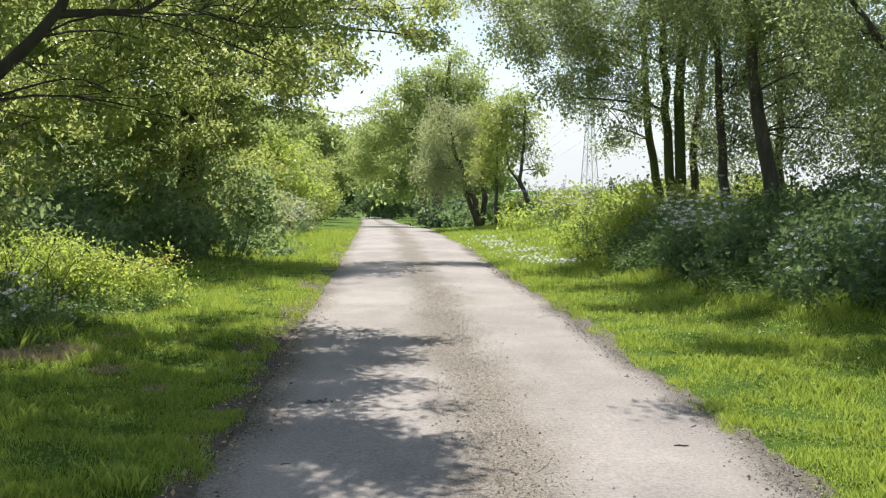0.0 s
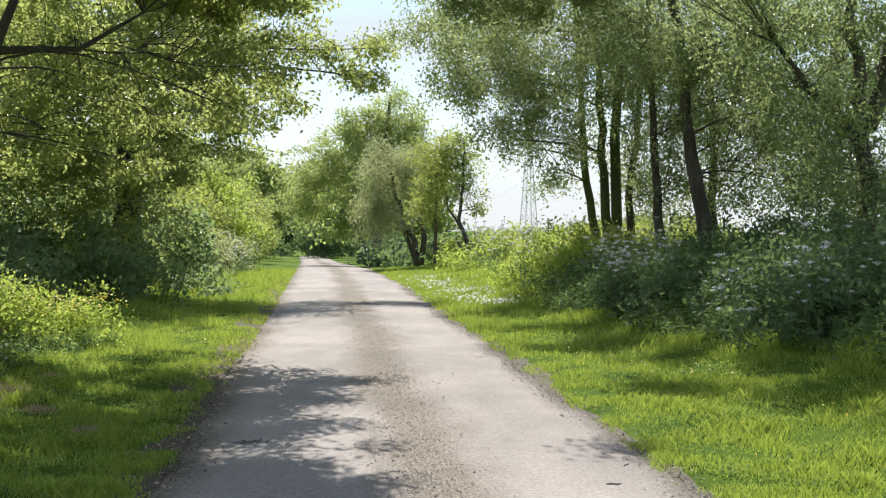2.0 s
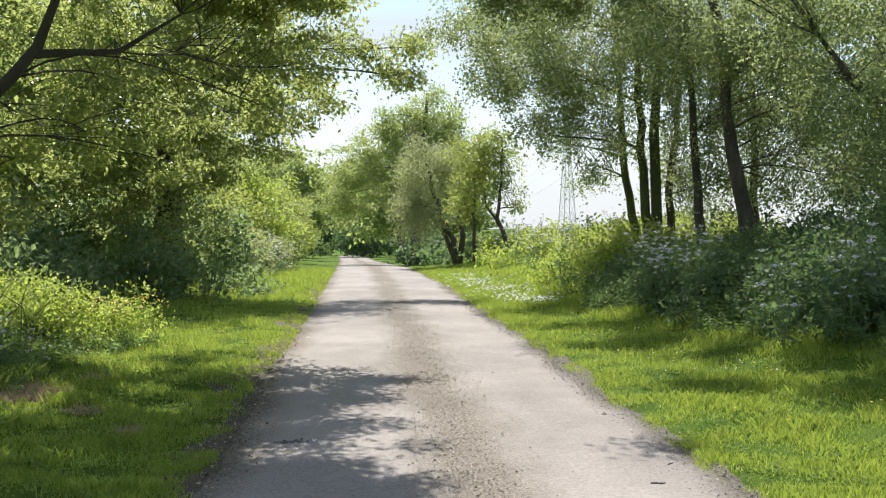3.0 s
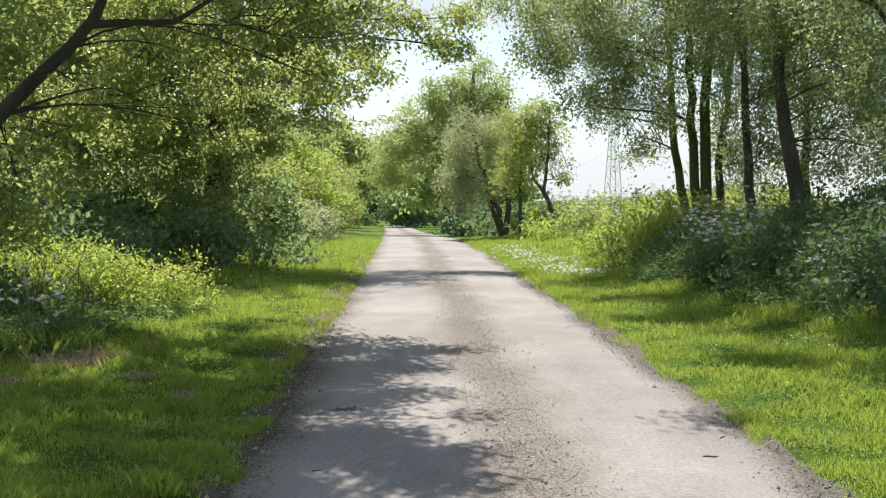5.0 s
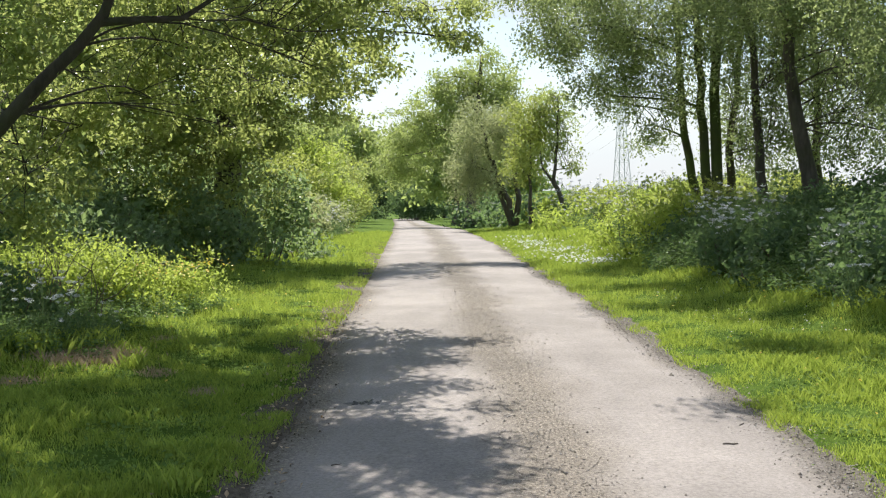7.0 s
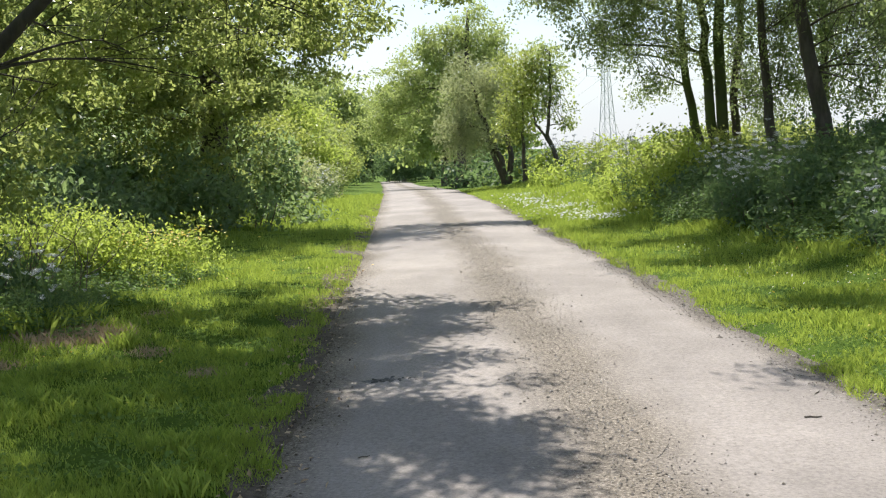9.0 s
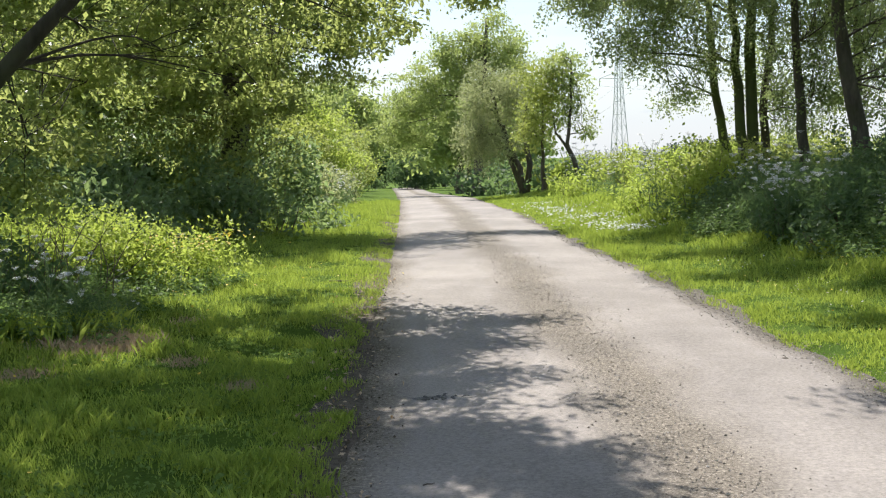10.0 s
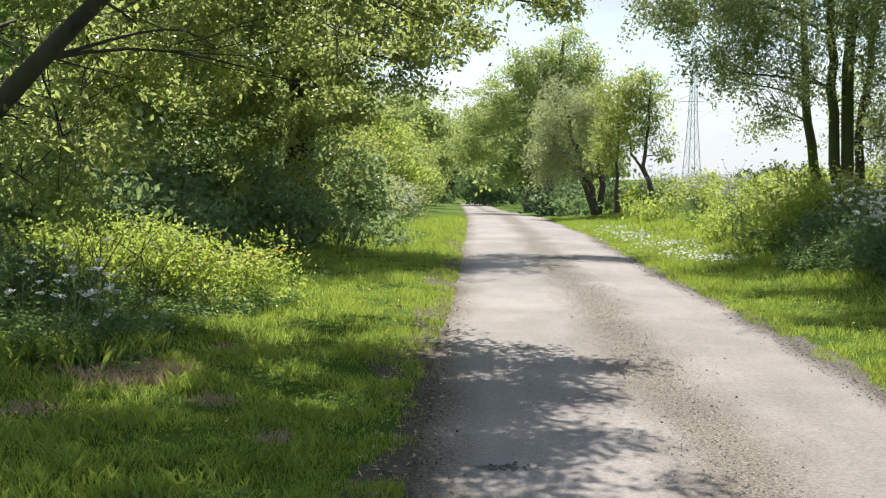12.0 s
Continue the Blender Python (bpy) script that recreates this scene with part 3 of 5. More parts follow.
tree("ash_tree", "dark leafy tree standing in the wood behind the verge", (-9.5, 18.0, gz(-9.5, 18.0)),
     [(-9.5, 18, 0.1), (-9.4, 18, 2.5), (-9.2, 18.2, 6.0)], 0.2,
     [((-9.2, 18, 4.2), (2.2, 2.2, 1.8)), ((-8.4, 17.5, 2.5), (1.6, 1.6, 1.1)), ((-9.5, 18.5, 7.0), (2.4, 2.4, 1.8))],
     M_OAK_DARK, M_BARK, 13, per_m3=3.0, per=40, size=0.15, gap=0.34, core=0.4)
for k, (x, y, h) in enumerate([(-12.5, 27, 8.5), (-15, 34, 10), (-11.5, 36, 9), (-18.5, 30, 11)]):
    z = gz(x, y)
    tree("ash_tree", "dark woodland tree in the shade behind the oaks", (x, y, z), [(x, y, z), (x + 0.1, y, z + h * 0.4), (x, y, z + h * 0.8)], 0.2,
         [((x, y, z + h * 0.72), (2.8, 2.6, 2.2)), ((x + 1, y - 0.8, z + h * 0.42), (2.3, 2.0, 1.6)), ((x - 0.6, y - 1, z + h * 0.2), (2.2, 1.8, 1.3))],
         M_OAK_DARK, M_BARK, 20 + k, per_m3=1.6, per=34, spread=(0.4, 0.4, 0.22), size=0.24, gap=0.36, group="woodland trees", twigs=4)

# understorey beneath the oaks
for k, (x, y, w, h) in enumerate([(-6.0, 22.5, 1.3, 1.6), (-7.8, 20.5, 1.5, 2.0), (-5.0, 23.5, 0.9, 0.9), (-7.2, 17.5, 1.2, 1.5), (-8.8, 15.5, 1.3, 1.6), (-9.8, 21.5, 1.6, 2.6), (-4.4, 25.5, 0.8, 0.7), (-6.2, 19.6, 1.0, 0.9), (-8.6, 27.5, 1.8, 3.4), (-10.5, 29.5, 2.2, 4.0), (-7.6, 30.5, 1.6, 3.0), (-13, 23.5, 2.2, 4.0), (-11.5, 18.5, 1.8, 3.2), (-5.6, 28.5, 1.2, 2.2)]):
    bush("elder_bush", "dark green undergrowth bush in the oaks' shade", (x, y), [((0, 0, h * 0.45), (w, w, h * 0.55)), ((0.3 * w, -0.4 * w, h * 0.3), (w * 0.7, w * 0.7, h * 0.35))],
         M_BUSH_HAZED, 40 + k, per_m3=10 if k < 8 else 4.5, per=30, spread=(0.2, 0.2, 0.13), size=0.12 if k < 8 else 0.17, group="undergrowth")
# flowering bush at the verge, sunlight put into its leaf colour
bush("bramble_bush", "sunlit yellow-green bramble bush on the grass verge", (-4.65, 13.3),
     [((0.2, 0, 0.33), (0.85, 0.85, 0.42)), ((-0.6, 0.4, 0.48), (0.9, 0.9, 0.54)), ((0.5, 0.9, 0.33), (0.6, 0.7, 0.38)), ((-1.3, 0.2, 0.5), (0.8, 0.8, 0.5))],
     M_BUSH_LIT, 61, per_m3=45, per=52, spread=(0.11, 0.11, 0.07), size=0.05)
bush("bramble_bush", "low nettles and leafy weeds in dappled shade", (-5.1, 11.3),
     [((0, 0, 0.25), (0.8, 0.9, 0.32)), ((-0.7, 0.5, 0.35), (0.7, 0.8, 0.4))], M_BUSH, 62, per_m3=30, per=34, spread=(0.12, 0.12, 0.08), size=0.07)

# hedge of bushes and small trees farther along the left verge
LEFT_HEDGE = [(-6.6, 31, 1.3, 2.6, M_HAWTHORN), (-7.6, 34, 1.6, 3.6, M_HAWTHORN), (-6.2, 36.5, 1.0, 1.5, M_WILLOW), (-7.6, 40, 1.6, 3.4, M_HAWTHORN), (-6.5, 43, 1.1, 1.4, M_WILLOW),
              (-7.5, 47, 1.6, 3.9, M_BUSH_LIT), (-7.9, 53, 1.6, 3.6, M_MAPLE), (-8.4, 60, 1.8, 4.2, M_HAWTHORN), (-9.3, 68, 2.0, 4.6, M_MAPLE), (-9.2, 38, 2.0, 5.0, M_MAPLE), (-9.6, 48, 2.2, 5.4, M_MAPLE)]
for k, (x, y, w, h, mt) in enumerate(LEFT_HEDGE):
    bush("hedge_bush", "tangled hedgerow bush in fresh spring leaf", (x, y), [((0, 0, h * 0.5), (w, w, h * 0.5)), ((0.4 * w, -0.5 * w, h * 0.28), (w * 0.6, w * 0.6, h * 0.3)), ((-0.3 * w, 0.2 * w, h * 0.8), (w * 0.6, w * 0.6, h * 0.28))],
         mt, 70 + k, per_m3=5.0, per=50, spread=(0.22, 0.22, 0.14), size=0.13, group="hedgerow bushes", stems=9)

# ---- middle distance: maple, willow, hawthorns ----
tree("maple_tree", "tall broad maple rising over the lane", (-1.1, 55, gz(-1.1, 55)), [(-1.1, 55, -0.8), (-1.0, 55.5, 2.0), (-0.6, 57, 5.0), (-0.4, 58, 8.0)], 0.26,
     [((-0.4, 58, 6.5), (1.9, 2.0, 1.3)), ((0.9, 57.5, 5.5), (1.6, 1.6, 1.2)), ((-1.9, 58, 5.6), (1.7, 1.8, 1.3)), ((-0.3, 58, 7.7), (1.2, 1.3, 0.7)), ((-3.6, 58, 4.2), (1.9, 2.0, 1.6)), ((-4.9, 62, 3.0), (1.9, 2.0, 1.6)),
      ((-1.6, 57, 2.8), (1.5, 1.6, 1.3)), ((1.6, 57, 4.2), (1.0, 1.1, 0.9)), ((-2.6, 58, 6.9), (0.8, 0.9, 0.5)), ((-2.5, 58, 6.0), (1.2, 1.3, 1.0)), ((-0.4, 57, 4.2), (1.5, 1.4, 1.2))],
     M_MAPLE, M_BARK, 31, per_m3=3.4, per=76, spread=(0.28, 0.28, 0.16), size=0.14, gap=0.48, limb=0.6, twigs=8, core=0.06)
tree("willow_tree", "rounded grey-green willow with several dark stems", (0.85, 46, gz(0.85, 46)), [(0.85, 46, -0.3), (0.6, 46, 1.0), (-0.1, 46, 2.6), (-0.4, 46, 4.0)], 0.15,
     [((-0.5, 46, 3.1), (1.5, 1.5, 1.7)), ((-1.1, 45.4, 2.0), (1.0, 1.1, 1.3)), ((0.3, 46, 3.6), (1.1, 1.1, 1.2)), ((-0.2, 45.0, 1.5), (1.0, 0.9, 1.0))],
     M_WILLOW, M_BARK, 32, per_m3=8, per=50, spread=(0.17, 0.17, 0.2), size=0.115, gap=0.36, slim=0.34, droop=0.6, twigs=10,
     extra=[([(0.95, 46, -0.3), (1.1, 46, 0.8), (0.9, 46, 2.2), (1.0, 45.5, 3.2)], [0.14, 0.12, 0.09, 0.04]), ([(0.8, 46, -0.3), (0.3, 46, 1.1), (0.1, 45.8, 2.4)], [0.11, 0.09, 0.05])])
tree("hawthorn_tree", "yellow-green hawthorn in full leaf beside a willow", (1.5, 43, gz(1.5, 43)), [(1.5, 43, -0.1), (1.45, 43, 1.2), (1.5, 43, 3.0)], 0.10,
     [((1.5, 43, 3.3), (1.2, 1.2, 1.6)), ((1.1, 42.6, 2.1), (0.8, 0.9, 0.9)), ((2.0, 43, 4.2), (0.9, 0.9, 0.8))],
     M_HAWTHORN, M_BARK, 33, per_m3=9, per=44, spread=(0.2, 0.2, 0.16), size=0.11, gap=0.38, twigs=8)
tree("hawthorn_tree", "slender leaning hawthorn with open crown in the hedge", (2.75, 42, gz(2.75, 42)), [(2.75, 42, 0.2), (2.55, 42, 0.95), (2.3, 42, 1.6), (2.45, 42, 2.8), (2.5, 42, 4.6)], 0.11,
     [((2.5, 42, 3.9), (0.75, 0.8, 0.9)), ((2.2, 42, 2.7), (0.6, 0.7, 0.6)), ((2.9, 42, 3.0), (0.5, 0.6, 0.6)), ((2.2, 42, 4.8), (0.6, 0.6, 0.5)), ((3.0, 42, 2.0), (0.35, 0.4, 0.25))],
     M_MAPLE, M_BARK, 34, per_m3=9, per=36, spread=(0.17, 0.17, 0.12), size=0.11, gap=0.45, twigs=10,
     extra=[([(2.5, 42, 1.05), (2.2, 42, 1.6), (1.9, 42, 2.0), (1.8, 42, 2.7)], [0.06, 0.05, 0.04, 0.02])])

# trees closing over the lane far ahead
FAR_LANE = [(-13.5, 82, 9), (-2.4, 76, 8), (-12.5, 100, 10), (-2.0, 92, 9), (-16, 118, 12), (-8.5, 128, 11), (-3.5, 112, 10), (1.5, 84, 8), (-20, 95, 12), (-14, 64, 9), (-18, 50, 11), (-15, 146, 12), (-10.5, 148, 11), (-6, 146, 12), (-20, 142, 12), (-1.5, 140, 11)]
for k, (x, y, h) in enumerate(FAR_LANE):
    z = gz(x, y)
    tree("lime_tree", "leafy tree closing over the far end of the lane", (x, y, z), [(x, y, z), (x + 0.1, y, z + h * 0.4), (x, y, z + h * 0.85)], 0.24,
         [((x, y, z + h * 0.68), (3.2, 3.0, h * 0.3)), ((x - 1.4, y - 1, z + h * 0.42), (2.4, 2.2, h * 0.2)), ((x + 1.3, y - 1, z + h * 0.42), (2.4, 2.2, h * 0.2))],
         M_OAK_DARK if k % 2 else M_MAPLE, M_BARK, 90 + k, per_m3=0.62, per=32, spread=(0.5, 0.5, 0.3), size=0.42, gap=0.36, group="far lane trees", twigs=3)
for k, (x, y, w, h) in enumerate([(-0.6, 70, 1.6, 1.6), (-8.2, 122, 3.2, 4.0), (-14, 110, 3.0, 3.0), (-0.8, 100, 3.0, 2.6), (-13, 76, 2.0, 2.2), (0.4, 60, 1.6, 1.6), (-14.5, 143, 2.6, 4.5), (-11.2, 143, 2.6, 4.5), (-8, 143, 2.6, 4.5), (-5, 142, 2.6, 4.5), (-17.5, 142, 2.6, 4.5), (0.1, 47.5, 1.1, 0.9), (-1.0, 53.5, 1.1, 1.1), (1.9, 45.2, 0.9, 0.8), (0.9, 50, 1.2, 1.0), (-0.4, 57, 1.3, 1.3)]):
    bush("thicket_bush", "shaded thicket beside the far lane", (x, y), [((0, 0, h * 0.5), (w, w, h * 0.55))], M_BUSH, 110 + k, per_m3=1.6, per=30, spread=(0.4, 0.4, 0.3), size=0.26, group="far thickets")

# ---- right side: a row of slender trees on the bank ----
# boughs weighted 2.2 or 4 hang above view, added to shade the verge
T_RIGHT = [
    (3.6, 20.0, 0.11, [(3.6, 20.0, 0.3), (3.42, 20.0, 1.6), (3.2, 20.0, 3.0), (3.1, 20, 5.0), (2.8, 20, 7.5)],
     [((2.3, 20, 4.2), (1.1, 1.3, 0.9)), ((1.7, 19.8, 5.3), (1.2, 1.4, 1.0)), ((1.5, 21.2, 5.0), (1.0, 1.1, 0.7)), ((3.0, 20, 6.8), (1.7, 1.6, 1.4)), ((2.6, 19.8, 3.1), (0.7, 0.8, 0.45)), ((2.8, 20.0, 2.4), (0.55, 0.7, 0.45)), ((2.1, 19.6, 2.95), (0.55, 0.6, 0.3))], M_BARK_MOSS, "slender mossy birch on the bank"),
    (3.45, 18.6, 0.11, [(3.45, 18.6, 0.3), (3.36, 18.6, 2.0), (3.25, 18.6, 3.5), (3.1, 18.6, 5.5), (3.0, 18.5, 7.5)],
     [((2.1, 18.0, 3.8), (1.0, 1.1, 0.7), 1.9), ((1.4, 18.0, 4.8), (1.0, 1.2, 0.8), 1.9), ((0.9, 17.4, 3.8), (0.8, 0.9, 0.6), 1.9), ((0.5, 17.2, 4.5), (0.7, 0.8, 0.5), 1.9), ((2.6, 18.4, 2.95), (0.7, 0.8, 0.4), 1.9), ((1.6, 17.4, 3.0), (0.7, 0.8, 0.45), 1.9), ((3.2, 18.3, 4.6), (1.1, 1.2, 0.9)), ((2.6, 18.3, 6.3), (1.8, 1.6, 1.2))], M_BARK_MOSS, "slender dark-stemmed birch on the bank"),
    (3.95, 19.4, 0.10, [(3.95, 19.4, 0.3), (3.95, 19.4, 2.0), (4.15, 19.4, 4.0), (4.1, 19.2, 7.0)],
     [((3.8, 19.0, 4.4), (1.2, 1.2, 1.0)), ((4.0, 19.6, 2.6), (0.8, 0.7, 0.9)), ((4.3, 19.6, 1.8), (0.7, 0.6, 0.6)), ((4.2, 19.2, 6.4), (1.7, 1.6, 1.5))], M_BARK, "slender dark-stemmed birch on the bank"),
    (4.25, 18.2, 0.11, [(4.25, 18.2, 0.3), (4.15, 18.2, 2.0), (4.0, 18.2, 4.0), (4.0, 18, 7.0)],
     [((3.6, 17.6, 4.0), (1.1, 1.1, 0.9)), ((4.6, 17.9, 4.9), (1.5, 1.4, 1.3)), ((2.7, 17.2, 5.0), (1.2, 1.2, 0.9)), ((4.5, 18.4, 3.0), (0.8, 0.8, 0.8)), ((4.7, 18.6, 2.1), (0.6, 0.6, 0.6))], M_BARK, "slender dark-stemmed birch on the bank"),
    (4.75, 17.0, 0.16, [(4.75, 17.0, 0.3), (4.55, 17.0, 2.0), (4.3, 17.0, 3.2), (4.1, 17, 5.0), (4.0, 16.8, 7.4)],
     [((4.5, 16.6, 3.8), (1.3, 1.2, 0.8)), ((5.3, 16.6, 4.4), (1.4, 1.3, 1.3)), ((3.3, 16.6, 4.6), (1.3, 1.2, 0.9)), ((4.4, 16.6, 6.2), (2.0, 1.8, 1.3)), ((1.9, 16.8, 5.2), (1.2, 1.1, 0.6), 4.0), ((0.7, 17.2, 5.2), (0.9, 0.9, 0.5)), ((0.8, 14.7, 5.2), (1.0, 0.7, 0.4), 4.0), ((1.9, 14.8, 5.3), (0.9, 0.7, 0.4), 4.0), ((1.3, 14.9, 5.0), (1.0, 0.6, 0.4), 4.0), ((1.0, 16.9, 5.0), (0.9, 0.8, 0.4), 4.0), ((2.4, 16.4, 5.1), (1.0, 0.8, 0.4), 4.0), ((1.5, 15.8, 5.2), (0.9, 0.5, 0.35), 2.2), ((2.2, 15.4, 5.6), (1.3, 1.1, 0.6)), ((5.4, 17.2, 2.9), (0.8, 0.8, 0.6))], M_BARK, "leaning thick-stemmed alder on the bank"),
    (6.4, 15.2, 0.17, [(6.4, 15.2, 0.4), (6.4, 15.2, 2.0), (6.35, 15.2, 3.2), (6.1, 15.2, 4.6), (5.8, 15.2, 6.0)],
     [((5.4, 14.8, 3.3), (1.0, 1.0, 0.9)), ((5.0, 14.8, 4.4), (1.3, 1.2, 0.9)), ((6.9, 15, 3.8), (1.4, 1.3, 1.4)), ((5.8, 15, 5.6), (2.0, 1.8, 1.2)), ((7.1, 15.2, 2.3), (0.9, 0.9, 0.9)), ((3.6, 14.2, 5.4), (1.3, 1.2, 0.6), 4.0), ((2.8, 12.8, 5.4), (1.1, 0.8, 0.4), 4.0), ((5.0, 12.6, 5.4), (1.2, 1.1, 0.6)), ((3.6, 12.4, 5.2), (1.0, 0.8, 0.4), 4.0), ((2.4, 12.2, 5.3), (0.8, 0.6, 0.35), 2.2), ((3.2, 13.4, 5.4), (0.9, 0.7, 0.4), 4.0), ((5.7, 15, 2.4), (0.6, 0.6, 0.5))], M_BARK, "stout forked alder above the brambles"),
    (5.6, 20.0, 0.12, [(5.6, 20.0, 0.4), (5.6, 20.0, 2.4), (5.5, 20.0, 6.0)],
     [((5.5, 20, 3.8), (1.4, 1.3, 1.0)), ((4.8, 20.2, 2.8), (0.9, 0.9, 0.9)), ((5.6, 20.2, 2.0), (0.9, 0.8, 0.6)), ((6.6, 20, 3.0), (1.3, 1.2, 1.2)), ((5.8, 20, 5.8), (2.0, 1.8, 1.6))], M_BARK, "leafy birch behind the row on the bank"),
    (7.6, 19.0, 0.14, [(7.6, 19.0, 0.4), (7.5, 19.0, 2.4), (7.4, 19.0, 6.0)],
     [((7.2, 19, 3.6), (1.6, 1.5, 1.3)), ((7.6, 19, 2.2), (1.3, 1.3, 0.9)), ((7.4, 19, 5.6), (2.1, 1.9, 1.7)), ((6.5, 18.4, 2.2), (0.7, 0.8, 0.6))], M_BARK, "leafy birch behind the row on the bank"),
]
# hanging sprays in front of and between the stems, tree by tree; the thick flat ones at 6 m are unseen, added to dapple
# the verge
DRAPE = {
    0: [((2.2, 25.4, 5.1), (1.1, 1.0, 0.7)), ((3.2, 25.4, 4.3), (0.9, 0.9, 0.6)), ((3.3, 25.6, 2.75), (0.7, 0.7, 0.35), 0.7), ((4.0, 25.2, 3.2), (0.6, 0.6, 0.45), 0.8), ((1.7, 25.2, 4.3), (0.7, 0.7, 0.35), 0.7)],
    1: [((4.2, 24.0, 5.1), (1.1, 0.9, 0.8), 1.6), ((4.4, 24.2, 3.95), (0.9, 0.8, 0.6), 1.6), ((3.6, 24.0, 3.6), (0.8, 0.8, 0.4), 0.8)],
    2: [((5.3, 25.2, 4.4), (1.0, 0.8, 0.7), 1.6), ((5.5, 25.6, 2.9), (0.6, 0.6, 0.6), 0.7), ((6.1, 25.2, 2.0), (0.6, 0.6, 0.5), 0.8)],
    3: [((6.0, 22.6, 4.8), (1.1, 0.9, 0.8), 1.6), ((6.2, 22.6, 3.75), (0.8, 0.8, 0.6), 1.6), ((5.3, 22.8, 3.3), (0.6, 0.6, 0.5), 0.8)],
    4: [((6.3, 20.0, 3.9), (0.9, 0.8, 0.7)), ((6.6, 20.2, 2.8), (0.7, 0.7, 0.6)), ((7.1, 20.0, 3.5), (0.9, 0.9, 0.8)), ((7.2, 20.4, 2.35), (0.9, 0.8, 0.6)), ((5.6, 20.0, 4.4), (0.9, 0.8, 0.5)), ((6.6, 20.6, 1.9), (0.6, 0.6, 0.4))],
    5: [((6.6, 16.2, 3.0), (0.9, 0.8, 0.7), 1.6), ((6.6, 16.2, 4.0), (1.0, 0.9, 0.7), 1.6), ((7.2, 16.4, 2.1), (0.9, 0.8, 0.6), 1.6), ((5.9, 16.6, 3.7), (0.8, 0.8, 0.6), 1.6),
        ((1.5, 14.8, 6.0), (0.7, 0.6, 0.25), 17.0), ((2.3, 13.6, 6.0), (0.8, 0.6, 0.25), 17.0), ((1.9, 16.6, 6.0), (0.8, 0.5, 0.25), 17.0), ((2.8, 15.3, 6.1), (0.8, 0.6, 0.25), 17.0), ((3.4, 14.0, 6.1), (0.7, 0.6, 0.25), 17.0), ((0.35, 12.1, 6.0), (0.3, 0.25, 0.15), 6.0), ((3.0, 12.3, 6.0), (0.7, 0.5, 0.25), 17.0)],
    6: [((7.0, 24.4, 3.6), (1.1, 1.0, 1.0), 1.6), ((7.0, 24.2, 2.3), (1.0, 0.9, 0.8), 1.6), ((5.9, 24.6, 3.9), (0.9, 0.8, 0.6), 1.6)],
    7: [((8.6, 21.6, 3.4), (1.3, 1.1, 1.2), 1.6), ((8.8, 21.4, 2.0), (1.2, 1.0, 0.8), 1.6), ((8.0, 22.0, 2.6), (0.9, 0.8, 0.9), 1.6), ((9.6, 22.0, 4.6), (1.4, 1.1, 1.0), 1.6)],
}
# the row is drawn on a smaller plan; each tree is scaled out from the eye to fit the camera's view
EYE_SCALE = [1.36, 1.36, 1.38, 1.3, 1.24, 1.12, 1.3, 1.25]


def scale_from_eye(p, k):
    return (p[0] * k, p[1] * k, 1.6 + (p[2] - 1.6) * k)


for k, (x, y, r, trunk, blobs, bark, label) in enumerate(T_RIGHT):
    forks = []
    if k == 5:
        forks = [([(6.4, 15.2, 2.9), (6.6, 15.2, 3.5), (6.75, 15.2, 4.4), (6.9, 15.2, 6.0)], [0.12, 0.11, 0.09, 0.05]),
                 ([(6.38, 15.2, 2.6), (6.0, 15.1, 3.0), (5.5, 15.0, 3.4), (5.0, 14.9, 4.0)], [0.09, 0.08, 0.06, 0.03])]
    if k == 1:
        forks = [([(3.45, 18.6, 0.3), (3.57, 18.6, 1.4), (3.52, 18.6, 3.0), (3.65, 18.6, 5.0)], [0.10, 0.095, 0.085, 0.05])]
    q = EYE_SCALE[k]
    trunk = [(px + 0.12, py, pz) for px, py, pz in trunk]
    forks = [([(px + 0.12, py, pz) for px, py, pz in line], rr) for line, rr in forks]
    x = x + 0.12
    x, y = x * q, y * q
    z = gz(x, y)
    trunk = [(x, y, z)] + [scale_from_eye(p, q) for p in trunk[1:]]
    blobs = [(scale_from_eye(c, q), tuple(v * q for v in rr), *rest) for c, rr, *rest in blobs]
    forks = [([scale_from_eye(p, q) for p in line], [v * q for v in rr]) for line, rr in forks]
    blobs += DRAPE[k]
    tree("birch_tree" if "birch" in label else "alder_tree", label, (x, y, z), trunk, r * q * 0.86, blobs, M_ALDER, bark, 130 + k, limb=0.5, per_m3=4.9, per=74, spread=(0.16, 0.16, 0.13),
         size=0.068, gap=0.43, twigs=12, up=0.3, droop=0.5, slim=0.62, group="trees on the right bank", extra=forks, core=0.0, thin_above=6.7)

# shrubs and weeds along the bank
R_SHRUBS = [(4.9, 14.4, 0.95, 1.0), (5.3, 12.4, 1.0, 1.2), (4.4, 16.2, 0.95, 0.95), (5.8, 15.8, 1.0, 1.4), (6.6, 13.8, 1.1, 1.6), (4.0, 18.2, 0.9, 0.85), (5.2, 18.2, 1.1, 1.2), (6.6, 17.2, 1.2, 1.6),
            (3.7, 20.4, 0.8, 0.8), (7.6, 15.6, 1.2, 1.8), (6.2, 10.9, 1.0, 1.3), (4.4, 21.6, 1.0, 1.0), (8.0, 18.5, 1.4, 1.7), (6.4, 20.0, 1.3, 1.4), (4.3, 13.4, 0.7, 0.75), (3.8, 15.4, 0.6, 0.6), (4.5, 11.7, 0.7, 0.8), (5.3, 10.5, 0.75, 0.95), (5.6, 9.4, 0.7, 0.9), (3.6, 17.2, 0.6, 0.6), (4.1, 12.6, 0.5, 0.5)]
